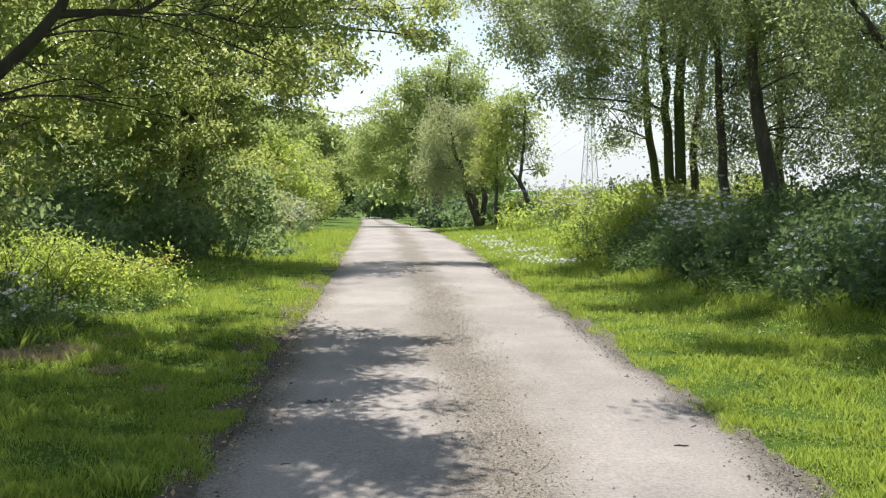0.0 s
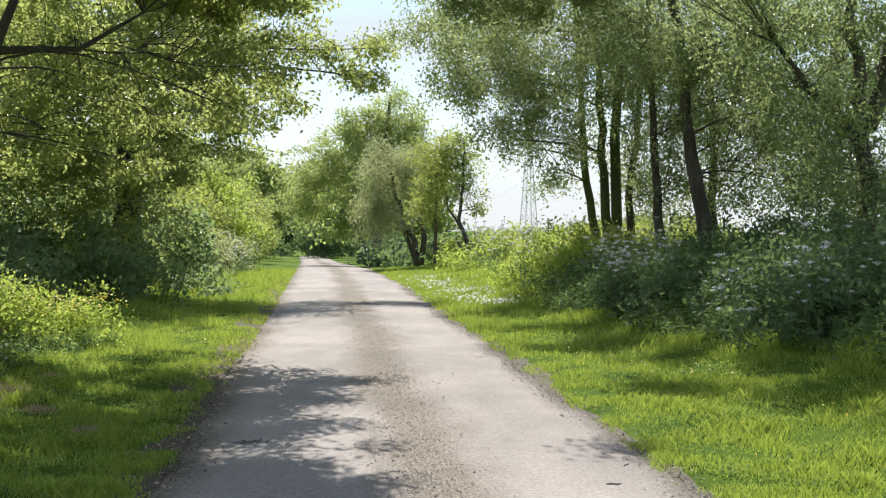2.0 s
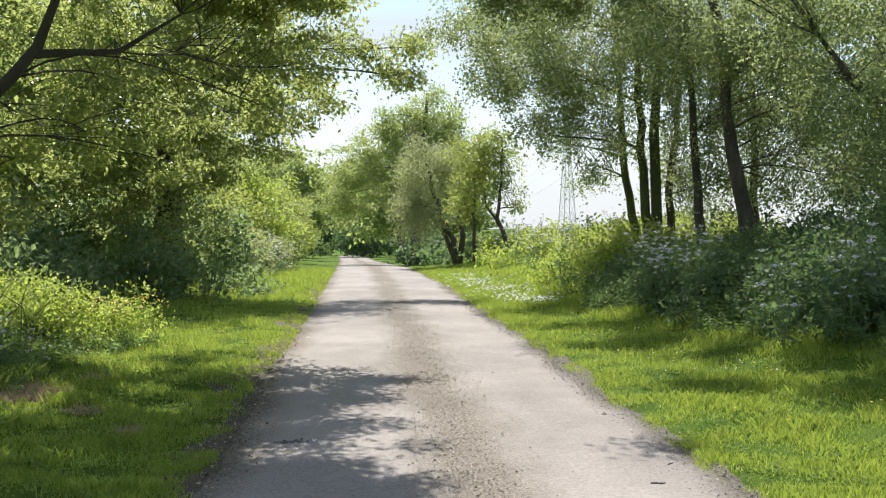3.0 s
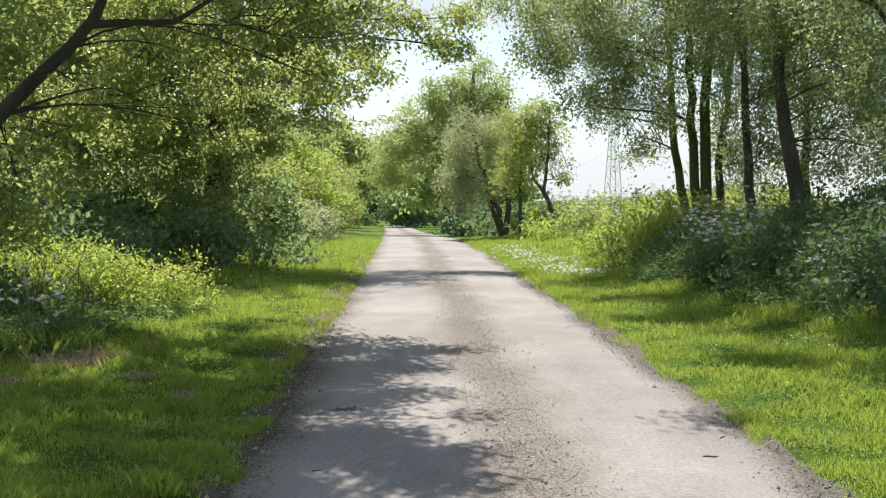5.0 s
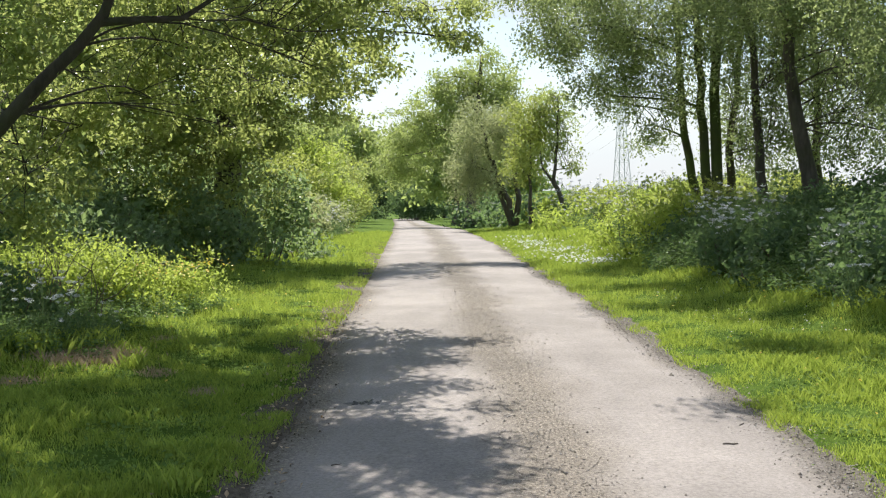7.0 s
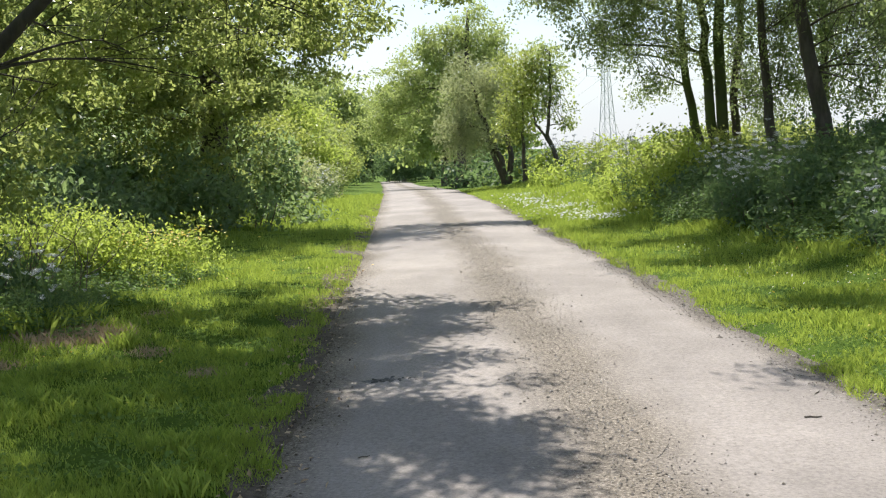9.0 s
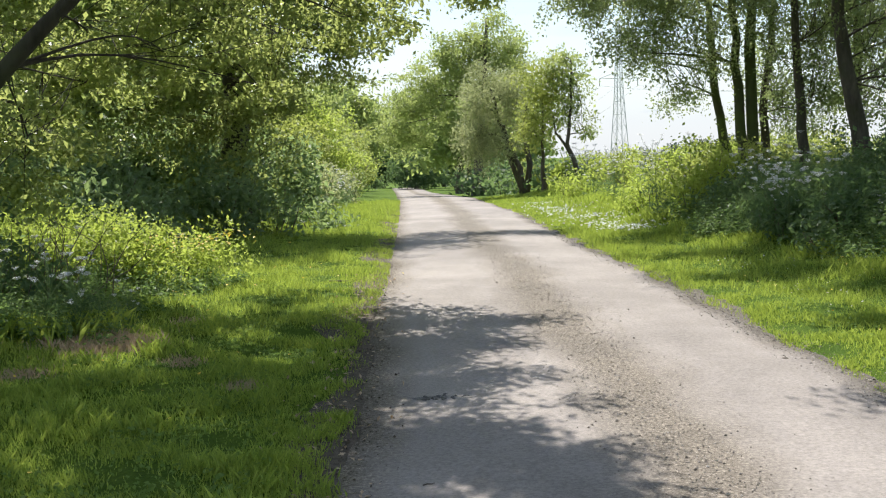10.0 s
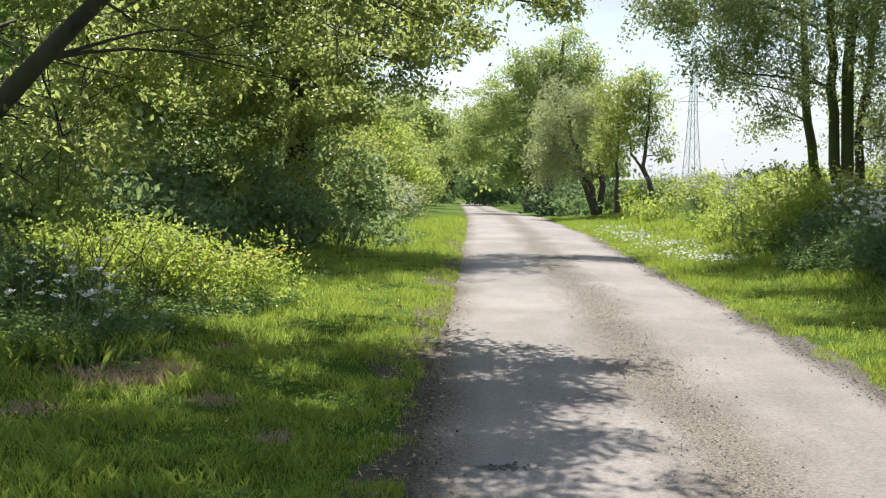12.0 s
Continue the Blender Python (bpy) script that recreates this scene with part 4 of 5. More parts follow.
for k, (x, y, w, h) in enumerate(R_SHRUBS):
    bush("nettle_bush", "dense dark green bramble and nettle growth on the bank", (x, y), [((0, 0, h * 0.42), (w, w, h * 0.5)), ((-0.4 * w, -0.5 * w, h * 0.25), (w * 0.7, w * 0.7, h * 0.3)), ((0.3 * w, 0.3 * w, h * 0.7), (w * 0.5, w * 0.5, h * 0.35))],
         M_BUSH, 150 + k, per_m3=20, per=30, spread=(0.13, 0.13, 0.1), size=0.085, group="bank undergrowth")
for k, (x, y, w, h, mt) in enumerate([(3.45, 22.6, 0.95, 1.6, M_BUSH_LIT), (2.9, 26.0, 0.8, 0.8, M_BUSH_LIT), (4.2, 27.5, 1.2, 1.3, M_HAWTHORN), (4.4, 32, 1.4, 1.2, M_BUSH_LIT), (4.3, 37, 1.5, 1.2, M_HAWTHORN), (3.0, 43, 1.5, 1.1, M_BUSH_LIT), (2.4, 36, 1.1, 0.7, M_BUSH_LIT), (5.8, 30, 1.5, 1.5, M_HAWTHORN), (6.5, 37, 1.9, 1.5, M_BUSH_LIT), (5.0, 24.6, 1.2, 1.3, M_HAWTHORN), (8.5, 33, 2.0, 1.6, M_HAWTHORN),
        (4.5, 47, 1.8, 1.3, M_HAWTHORN), (6.5, 50, 2.0, 1.4, M_BUSH_LIT), (2.4, 50, 1.5, 1.2, M_HAWTHORN), (9.0, 45, 2.2, 1.6, M_HAWTHORN), (1.6, 57, 1.6, 1.3, M_HAWTHORN), (5.0, 58, 2.2, 1.5, M_BUSH_LIT), (9.5, 56, 2.4, 1.7, M_HAWTHORN)]):
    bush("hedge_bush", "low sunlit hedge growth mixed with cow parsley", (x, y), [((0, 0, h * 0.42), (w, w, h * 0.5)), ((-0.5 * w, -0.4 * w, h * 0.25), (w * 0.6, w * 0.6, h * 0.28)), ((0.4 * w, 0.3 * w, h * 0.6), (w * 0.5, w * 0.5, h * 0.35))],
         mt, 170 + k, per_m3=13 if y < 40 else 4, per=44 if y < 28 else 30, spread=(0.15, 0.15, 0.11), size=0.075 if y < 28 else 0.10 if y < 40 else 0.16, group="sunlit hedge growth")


def weed_stand(name, label, count, seed, xs, ys, edge, tall, mat, size=0.085):
    """Nettles and docks standing close together: thin stems with crossed pairs of drooping leaves, lower towards the turf."""
    rng = np.random.default_rng(seed)
    x, y = rng.uniform(*xs, count), rng.uniform(*ys, count)
    into = edge(x, y) + rng.normal(0, 0.12, count)
    patch = np.sin(x * 2.3 + np.sin(y * 1.7)) * np.sin(y * 1.9 + x) * 0.5 + 0.5
    keep = (into > 0) & (rng.uniform(0, 1, count) < 0.35 + 0.65 * patch)
    x, y, into, patch = x[keep], y[keep], into[keep], patch[keep]
    n = len(x)
    h = np.minimum(tall[0] + tall[1] * into, tall[2]) * rng.uniform(0.6, 1.15, n) * (0.75 + 0.4 * patch)
    root = np.stack([x, y, land(x, y) - 0.02], -1)
    lean = np.concatenate([rng.normal(0, 0.13, (n, 2)), np.ones((n, 1))], 1)
    a = np.array([0.0, 2.1, 4.2])
    ring = np.stack([np.cos(a), np.sin(a), 0 * a], -1) * 0.004
    foot = root[:, None, :] + ring[None]
    top = (root + lean * h[:, None])[:, None, :] + ring[None] * 0.4
    sv = np.concatenate([foot, top], 1).reshape(-1, 3)
    tri = np.array([[0, 1, 4], [0, 4, 3], [1, 2, 5], [1, 5, 4], [2, 0, 3], [2, 3, 5]])
    sf = (np.arange(n)[:, None, None] * 6 + tri[None]).reshape(-1, 3)
    e = tagged(anchor(name, (0, 0, 0)), label, "weeds", kind="stuff")
    link_mesh("stems", sv, sf, M_STEM, e)
    verts, pairs = [], 9
    turn0 = rng.uniform(0, 6.28, n)
    for j in range(pairs):
        s = (j + 1.0 + rng.uniform(-0.3, 0.3, n)) / pairs
        for half in (0, math.pi):
            ang = turn0 + j * 1.57 + half + rng.normal(0, 0.25, n)
            out = np.stack([np.cos(ang), np.sin(ang), 0.25 - 0.55 * rng.uniform(0, 1, n)], -1)
            side = np.stack([-np.sin(ang), np.cos(ang), rng.normal(0, 0.35, n)], -1)
            size_j = (size * (1.25 - 0.65 * s) * rng.uniform(0.7, 1.3, n))[:, None]
            p = root + lean * (h * np.clip(s, 0, 1))[:, None] + out * 0.015
            mid = p + out * size_j * 0.5 + (0, 0, 0.006)
            tip = p + out * size_j - np.array([0, 0, 1.0]) * size_j * 0.2
            verts.append(np.stack([p, mid - side * size_j * 0.27, tip, mid + side * size_j * 0.27], 1))
    v = np.concatenate(verts).reshape(-1, 3)
    k = np.arange(len(v) // 4)[:, None] * 4
    link_mesh("leaves", v, np.concatenate([k + np.array([[0, 1, 2]]), k + np.array([[0, 2, 3]])]), mat, e)
    return e


weed_stand("nettles", "dense stand of dark green nettles and docks below the bank trees", 6500, 211, (2.4, 8.2), (8.6, 25.0),
           lambda x, y: x - road_x(y) - 3.75 - 0.45 * np.sin(y * 0.9) * np.sin(y * 0.37 + 1) - np.maximum(12.5 - y, 0) * 0.35, (0.30, 0.36, 1.05), M_NETTLE)
weed_stand("nettles", "shaded nettles and leafy weeds round the bramble bush", 1500, 212, (-7.0, -3.4), (9.6, 14.5),
           lambda x, y: -x - 3.85 - 0.25 * np.sin(y * 1.7), (0.16, 0.22, 0.5), M_NETTLE, 0.07)

# trees added out of view behind and beside, to cut sky light on the lane
for k, (x, y, h) in enumerate([(-7.5, 2.5, 9), (-7, -5, 10), (7.5, 3.5, 9), (7, -4.5, 10), (-6, -14, 11), (8, -13, 11), (2.5, -22, 12), (-2, -24, 12)]):
    z = gz(x, y)
    tree("ash_tree", "leafy roadside tree added out of view to block sky light", (x, y, z), [(x, y, z), (x, y, z + h * 0.4), (x, y, z + h * 0.85)], 0.2,
         [((x, y, z + h * 0.7), (2.8, 2.8, 2.4)), ((x, y - 0.5, z + h * 0.35), (2.2, 2.2, 1.8))], M_OAK_DARK, M_BARK, 200 + k,
         per_m3=1.0, per=26, spread=(0.5, 0.5, 0.3), size=0.3, gap=0.34, group="roadside trees", twigs=3)

# ---- grass ----
BARE = [(-3.75, 9.75, 0.36), (-3.95, 8.7, 0.2), (-2.95, 9.2, 0.16), (-3.35, 11.2, 0.2), (-2.3, 8.2, 0.14), (-4.6, 8.4, 0.25), (-1.95, 10.0, 0.12), (-2.1, 7.4, 0.12)]
def grass_patch(name, label, count, side, seed, mat, height=0.052, lo=4.0, hi=46.0, reach=5.0, power=1.25):
    """Single blades over a verge, denser in the nearer stretch."""
    rng = np.random.default_rng(seed)
    u = rng.uniform(0, 1, count)
    y = (lo ** (1 - power) + u * (hi ** (1 - power) - lo ** (1 - power))) ** (1 / (1 - power))
    w = rng.uniform(0, 1, count) ** 1.15 * reach + HALF - 0.02 + rng.exponential(0.03, count) * -1
    if side < 0:
        w += (0.12 + 0.10 * np.sin(y * 1.3 + 3) * np.sin(y * 0.47) + 0.06 * np.sin(y * 4.1)) * (1 - smooth(9, 15, y))
    else:
        w += 0.05 + 0.06 * np.sin(y * 1.9) * np.sin(y * 0.7 + 1) + 0.05 * np.sin(y * 5.3)
    x = road_x(y) + side * w
    dens = np.sin(x * 4.1 + 2 * np.sin(y * 1.9)) * np.sin(y * 3.7 + np.sin(x * 2.3)) * 0.5 + 0.5
    keep = dens > rng.uniform(0, 0.55, count)
    for bx0, by0, br in BARE:
        keep &= (np.hypot(x - bx0, y - by0) > br * rng.uniform(0.6, 1.25, count)) | (rng.uniform(0, 1, count) < 0.12)
    x, y, w, dens = x[keep], y[keep], w[keep], dens[keep]
    n = len(x)
    z = land(x, y) - 0.004
    far = np.clip(y / 9, 1, 3.2)
    clump = np.sin(x * 9.0 + 2.2 * np.sin(y * 5.1)) * np.sin(y * 8.3 + 1.7 * np.sin(x * 6.1))
    h = height * rng.uniform(0.5, 1.4, n) * (1 + 0.45 * clump) * (0.4 + 1.1 * dens) * (0.65 + 0.35 * smooth(HALF, HALF + 0.5, w)) * (1 + 0.4 * smooth(3.6, 4.6, w)) * far ** 0.35
    a = rng.uniform(0, 2 * math.pi, n)
    lean = rng.normal(0, 0.33, (n, 2)) * h[:, None]
    wd = 0.0032 * far * rng.uniform(0.7, 1.4, n)
    bx, by = np.cos(a) * wd, np.sin(a) * wd
    b0 = np.stack([x - bx, y - by, z], -1)
    b1 = np.stack([x + bx, y + by, z], -1)
    mid = np.stack([x + bx * 0.8 + lean[:, 0] * 0.35, y + by * 0.8 + lean[:, 1] * 0.35, z + h * 0.55], -1)
    tip = np.stack([x + lean[:, 0], y + lean[:, 1], z + h], -1)
    v = np.stack([b0, b1, mid, tip], 1).reshape(-1, 3)
    k = np.arange(n)[:, None] * 4
    f = np.concatenate([k + np.array([[0, 1, 3]]), k[y < 11] + np.array([[1, 2, 3]])])
    return tagged(link_mesh(name, v, f, mat), label, "grass", kind="stuff")


def back_patch(side, count, seed):
    """Thinner turf on the stretch of verge behind the start of the walk."""
    rng = np.random.default_rng(seed)
    y = rng.uniform(-13, 4.2, count)
    x = road_x(y) + side * (HALF + rng.uniform(-0.03, 3.6, count))
    z = land(x, y) - 0.004
    h = 0.07 * rng.uniform(0.5, 1.4, count)
    a = rng.uniform(0, 2 * math.pi, count)
    lean = rng.normal(0, 0.33, (count, 2)) * h[:, None]
    bx, by = np.cos(a) * 0.006, np.sin(a) * 0.006
    v = np.stack([np.stack([x - bx, y - by, z], -1), np.stack([x + bx, y + by, z], -1), np.stack([x + lean[:, 0], y + lean[:, 1], z + h], -1)], 1).reshape(-1, 3)
    tagged(link_mesh("grass", v, np.arange(count * 3).reshape(-1, 3), M_GRASS), "short green grass on the verge", "grass", kind="stuff")


grass_patch("grass", "short lush green grass on the verge", 255000, -1, 1, M_GRASS)
grass_patch("grass", "short lush green grass on the verge", 265000, 1, 2, M_GRASS)
for side in (-1, 1):
    back_patch(side, 34000, 7 + side)


# ---- edges of the lane ----
def edge_strip(side, seed, wide):
    """Bare soil and grit between the surfacing and the turf, with a ragged outer line."""
    rng = np.random.default_rng(seed)
    ys = np.arange(-13.0, 34, 0.16)
    n = len(ys)
    inner = road_x(ys) + side * (HALF - 0.16)
    reach = wide * (0.55 + 0.45 * np.sin(ys * 1.3 + seed) * np.sin(ys * 0.47)) + rng.normal(0, 0.025, n)
    outer = road_x(ys) + side * (HALF + 0.03 + np.maximum(reach, 0.02))
    us = np.linspace(0, 1, 6)
    X = inner[:, None] * (1 - us) + outer[:, None] * us
    Y = np.repeat(ys[:, None], 6, 1)
    Z = np.maximum(land(X, Y), road_z(Y) - 0.004) + 0.006 + 0.005 * np.sin(X * 31) * np.sin(Y * 23) * us
    Z[:, -1] -= 0.03
    v = np.stack([X, Y, Z], -1).reshape(-1, 3)
    i = np.arange(len(v)).reshape(X.shape)
    f = np.stack([i[:-1, :-1], i[:-1, 1:], i[1:, 1:], i[1:, :-1]], -1).reshape(-1, 4)
    if side < 0:
        f = f[:, ::-1]
    return v, f


for side, seed, wide, label in ((-1, 3, 0.62, "strip of dark bare soil along the lane's edge"), (1, 8, 0.22, "strip of grit and soil along the lane's edge")):
    v, f = edge_strip(side, seed, wide)
    tagged(link_mesh("soil_edge", v, f, M_SOIL if side < 0 else M_GRIT, None, True), label, "soil", kind="structure")


def scatter_stones(name, label, xs, ys, size, seed, mat):
    """Loose chippings, each a small uneven lump half sunk in the surface."""
    rng = np.random.default_rng(seed)
    n = len(xs)
    off = xs - road_x(ys)
    u = np.clip(off / HALF, -1, 1)
    z = np.where(np.abs(off) < HALF, road_z(ys) + 0.035 * (1 - u * u) + 0.008, land(xs, ys) + 0.01)
    r = (size * rng.lognormal(0, 0.4, n))[:, None, None]
    base = np.array([[1, 0, 0], [0, 1, 0], [-1, 0, 0], [0, -1, 0], [0, 0, 0.7], [0, 0, -0.5]], float)
    a = rng.uniform(0, 6.28, n)
    c, s = np.cos(a), np.sin(a)
    p = base[None] * rng.uniform(0.6, 1.3, (n, 6, 3)) * r
    x = p[:, :, 0] * c[:, None] - p[:, :, 1] * s[:, None]
    y = p[:, :, 0] * s[:, None] + p[:, :, 1] * c[:, None]
    v = np.stack([x + xs[:, None], y + ys[:, None], p[:, :, 2] + z[:, None] + r[:, :, 0] * 0.2], -1).reshape(-1, 3)
    tri = np.array([[0, 1, 4], [1, 2, 4], [2, 3, 4], [3, 0, 4], [1, 0, 5], [2, 1, 5], [3, 2, 5], [0, 3, 5]])
    f = (np.arange(n)[:, None, None] * 6 + tri[None]).reshape(-1, 3)
    return tagged(link_mesh(name, v, f, mat), label, "gravel", kind="stuff")


rng = np.random.default_rng(51)
gy1 = 4.5 + 15 * rng.uniform(0, 1, 6500) ** 1.6
tagged(scatter_stones("gravel", "loose pale chippings along the lane's crown", road_x(gy1) + 0.06 + rng.normal(0, 0.2, 6500), gy1, 0.0042, 52, M_CHIPS))
gy2 = 4.5 + 20 * rng.uniform(0, 1, 6500) ** 1.6
tagged(scatter_stones("gravel", "grey grit gathered along the lane's edge", road_x(gy2) + HALF - 0.04 + rng.normal(0, 0.11, 6500), gy2, 0.0052, 53, M_CHIPS))
gy3 = 4.5 + 12 * rng.uniform(0, 1, 1800) ** 1.5
tagged(scatter_stones("gravel", "dark grit and leaf crumbs along the lane's edge", road_x(gy3) - HALF - 0.02 + rng.normal(0, 0.12, 1800), gy3, 0.005, 54, M_SOIL))


def pothole(x, y):
    """A shallow broken patch: a ragged dark tar base with lumps on it."""
    rng = np.random.default_rng(5)
    e = tagged(anchor("tar_patch", (x, y, float(road_z(y)) + 0.021)), "ragged patch of broken black tar in the asphalt", "tar patch")
    bm = bmesh.new()
    ring = [bm.verts.new((0.19 * math.cos(a) * rng.uniform(0.7, 1.1), 0.10 * math.sin(a) * rng.uniform(0.6, 1.1), 0.0)) for a in np.linspace(0, 2 * math.pi, 22, endpoint=False)]
    mid = bm.verts.new((0, 0, 0.008))
    for a, b2 in zip(ring, ring[1:] + ring[:1]):
        bm.faces.new((a, b2, mid))
    part("tar_base", bm, M_TAR, e)
    bm = bmesh.new()
    for _ in range(26):
        m = Matrix.Translation((rng.normal(0, 0.09), rng.normal(0, 0.045), 0.005)) @ Matrix.Diagonal((*rng.uniform(0.008, 0.022, 2), 0.008, 1))
        bmesh.ops.create_icosphere(bm, subdivisions=1, radius=1.0, matrix=m)
    part("tar_grit", bm, M_TAR, e)["kind"] = "stuff"


pothole(-1.0, 7.87)


def stick(x, y, length, angle, r=0.006, label="short dark fallen stick on the asphalt"):
    bm = bmesh.new()
    c, s = math.cos(angle) * length / 2, math.sin(angle) * length / 2
    tube(bm, [(-c, -s, 0), (-c * 0.3, -s * 0.3 + 0.006, 0.002), (c * 0.4, s * 0.4 - 0.004, 0.001), (c, s, 0.003)], [r, r * 0.95, r * 0.8, r * 0.5], 6)
    me = bpy.data.meshes.new("stick")
    bm.to_mesh(me)
    bm.free()
    me.materials.append(M_BARK)
    ob = new("stick", me)
    u = (x - float(road_x(y))) / HALF
    ob.location = (x, y, max(float(road_z(y)) + 0.035 * (1 - u * u) + 0.012, gz(x, y) + 0.012 if abs(u) > 1 else -9))
    return tagged(ob, label, "stick", "fallen sticks")


stick(1.29, 6.52, 0.09, 0.05)
stick(1.48, 7.08, 0.09, 1.0, 0.004)
stick(-1.0, 6.1, 0.06, 0.4, 0.003)
stick(-2.46, 14.48, 0.34, -0.35, 0.012, "short bare stick lying in the mown verge")


def leaf_litter(count, seed):
    """Dead brown leaves lying along the shaded edge of the lane."""
    rng = np.random.default_rng(seed)
    y = rng.uniform(4.5, 15, count)
    x = road_x(y) - HALF + rng.normal(-0.12, 0.16, count)
    u = np.clip((x - road_x(y)) / HALF, -1, 1)
    z = np.maximum(road_z(y) + 0.035 * (1 - u * u) + 0.012, land(x, y) + 0.016)
    v, f = leaf_mesh(rng, np.stack([x, y, z], -1), 1, np.zeros(3), 0.035, 3.0, 0.0, 0.6)
    v[:, 2] = np.maximum(v[:, 2], np.repeat(z, 4) - 0.004)
    tagged(link_mesh("leaf_litter", v, f, M_STRAW), "dead brown leaves along the lane's shaded edge", "leaves", kind="stuff")


leaf_litter(420, 58)

# ---- tufts, dry patches, flowers ----
def tuft(name, label, x, y, radius, count, height, mat, seed, category="grass"):
    rng = np.random.default_rng(seed)
    px, py = x + rng.normal(0, radius * 0.5, count), y + rng.normal(0, radius * 0.5, count)
    z = land(px, py) - 0.005
    h = height * rng.uniform(0.4, 1.2, count)
    lean = rng.normal(0, 0.3, (count, 2)) * h[:, None]
    a = rng.uniform(0, 6.28, count)
    wx, wy = np.cos(a) * 0.0024, np.sin(a) * 0.0024
    b0, b1 = np.stack([px - wx, py - wy, z], -1), np.stack([px + wx, py + wy, z], -1)
    mid = np.stack([px + wx * 0.9 + lean[:, 0] * 0.3, py + wy * 0.9 + lean[:, 1] * 0.3, z + h * 0.6], -1)
    tip = np.stack([px + lean[:, 0], py + lean[:, 1], z + h], -1)
    v = np.stack([b0, b1, mid, tip], 1).reshape(-1, 3)
    k = np.arange(count)[:, None] * 4
    return tagged(link_mesh(name, v, np.concatenate([k + np.array([[0, 1, 2]]), k + np.array([[0, 2, 3]])]), mat), label, category, kind="stuff")


for k, (x, y, r, c, h) in enumerate([(-3.75, 9.75, 0.42, 2600, 0.08), (-3.95, 8.7, 0.22, 500, 0.06), (-2.95, 9.2, 0.18, 300, 0.05), (-3.35, 11.2, 0.25, 400, 0.06), (-2.3, 8.2, 0.16, 260, 0.05), (-4.6, 8.4, 0.3, 500, 0.06)]):
    tuft("dry_grass", "flattened patch of straw-coloured dry grass", x, y, r, c, h, M_STRAW, 300 + k)
for k, (x, y, r, c, h) in enumerate([(-4.1, 10.0, 0.3, 620, 0.22), (-4.6, 9.9, 0.25, 500, 0.22), (-3.9, 10.35, 0.2, 360, 0.2), (-2.6, 7.2, 0.14, 200, 0.11), (-2.0, 6.3, 0.12, 180, 0.1), (-3.2, 9.4, 0.12, 160, 0.12), (-1.75, 5.6, 0.14, 220, 0.12),
                                     (3.6, 13.2, 0.5, 1100, 0.14), (3.3, 15.2, 0.5, 1100, 0.14), (4.2, 11.8, 0.5, 1100, 0.15), (3.0, 17.4, 0.55, 1100, 0.15), (2.8, 20.5, 0.6, 800, 0.2), (2.6, 23.5, 0.7, 800, 0.22), (2.2, 27, 0.9, 900, 0.24), (1.8, 31, 1.0, 900, 0.26), (4.9, 10.6, 0.5, 1100, 0.16)]):
    tuft("grass_tuft", "taller tuft of long green grass", x, y, r, c, h, M_GRASS, 320 + k)


def clover(name, label, spots, seed):
    """Low broad-leaved weeds: rosettes of small rounded leaves pressed into the turf."""
    rng = np.random.default_rng(seed)
    c = np.array([(x, y, gz(x, y) + 0.035) for x, y in spots])
    v, f = leaf_mesh(rng, c, 46, np.array((0.13, 0.13, 0.012)), 0.028, 1.2, 0.0, 0.8)
    v[:, 2] = np.maximum(v[:, 2], land(v[:, 0], v[:, 1]) + 0.004)
    return tagged(link_mesh(name, v, f, M_CLOVER), label, "weeds", kind="stuff")


rng = np.random.default_rng(66)
spots = []
for _ in range(150):
    y = 5.5 + 15 * rng.uniform(0, 1) ** 1.5
    spots.append((float(road_x(y)) + HALF + 0.25 + rng.uniform(0, 2.0), y))
clover("clover", "patches of dark clover in the verge grass", spots, 67)
spots = []
for _ in range(110):
    y = 5.5 + 13 * rng.uniform(0, 1) ** 1.4
    spots.append((float(road_x(y)) - HALF - 0.4 - rng.uniform(0, 2.2), y))
clover("clover", "patches of dark clover in the verge grass", spots, 68)


def discs(name, label, pts, radius, mat, seed, category, sides=6):
    """Small open flowers: cupped discs on the given points, tipped at random."""
    rng = np.random.default_rng(seed)
    n = len(pts)
    a = np.linspace(0, 2 * math.pi, sides, endpoint=False)
    tilt = rng.normal(0, 0.35, (n, 2))
    r = radius * rng.uniform(0.7, 1.2, n)
    ring = np.stack([np.cos(a), np.sin(a)], -1)[None] * r[:, None, None]
    z = ring[:, :, 0] * tilt[:, :1] + ring[:, :, 1] * tilt[:, 1:] + r[:, None] * 0.3
    v = np.concatenate([pts[:, None, :], np.concatenate([ring, z[:, :, None]], -1) + pts[:, None, :]], 1).reshape(-1, 3)
    k = np.arange(sides)
    tri = np.stack([np.zeros(sides, int), k + 1, (k + 1) % sides + 1], -1)
    f = (np.arange(n)[:, None, None] * (sides + 1) + tri[None]).reshape(-1, 3)
    return tagged(link_mesh(name, v, f, mat), label, category, kind="stuff")


def on_ground(x, y, up):
    return np.stack([x, y, land(x, y) + up], -1)


rng = np.random.default_rng(71)
n = 900
dx, dy = rng.normal(0, 0.45, n), rng.uniform(21, 34, n)
dx = road_x(dy) + HALF + 1.15 + dx * 1.0
discs("daisies", "white daisies scattered thickly over the verge", on_ground(dx, dy, rng.uniform(0.07, 0.13, n)), 0.025, M_PETAL, 72, "flowers")
n = 90
dx, dy = rng.uniform(2.0, 3.4, n), rng.uniform(10.5, 17, n)
discs("daisies", "a few white daisies in the verge grass", on_ground(dx, dy, rng.uniform(0.04, 0.08, n)), 0.009, M_PETAL, 73, "flowers")
n = 90
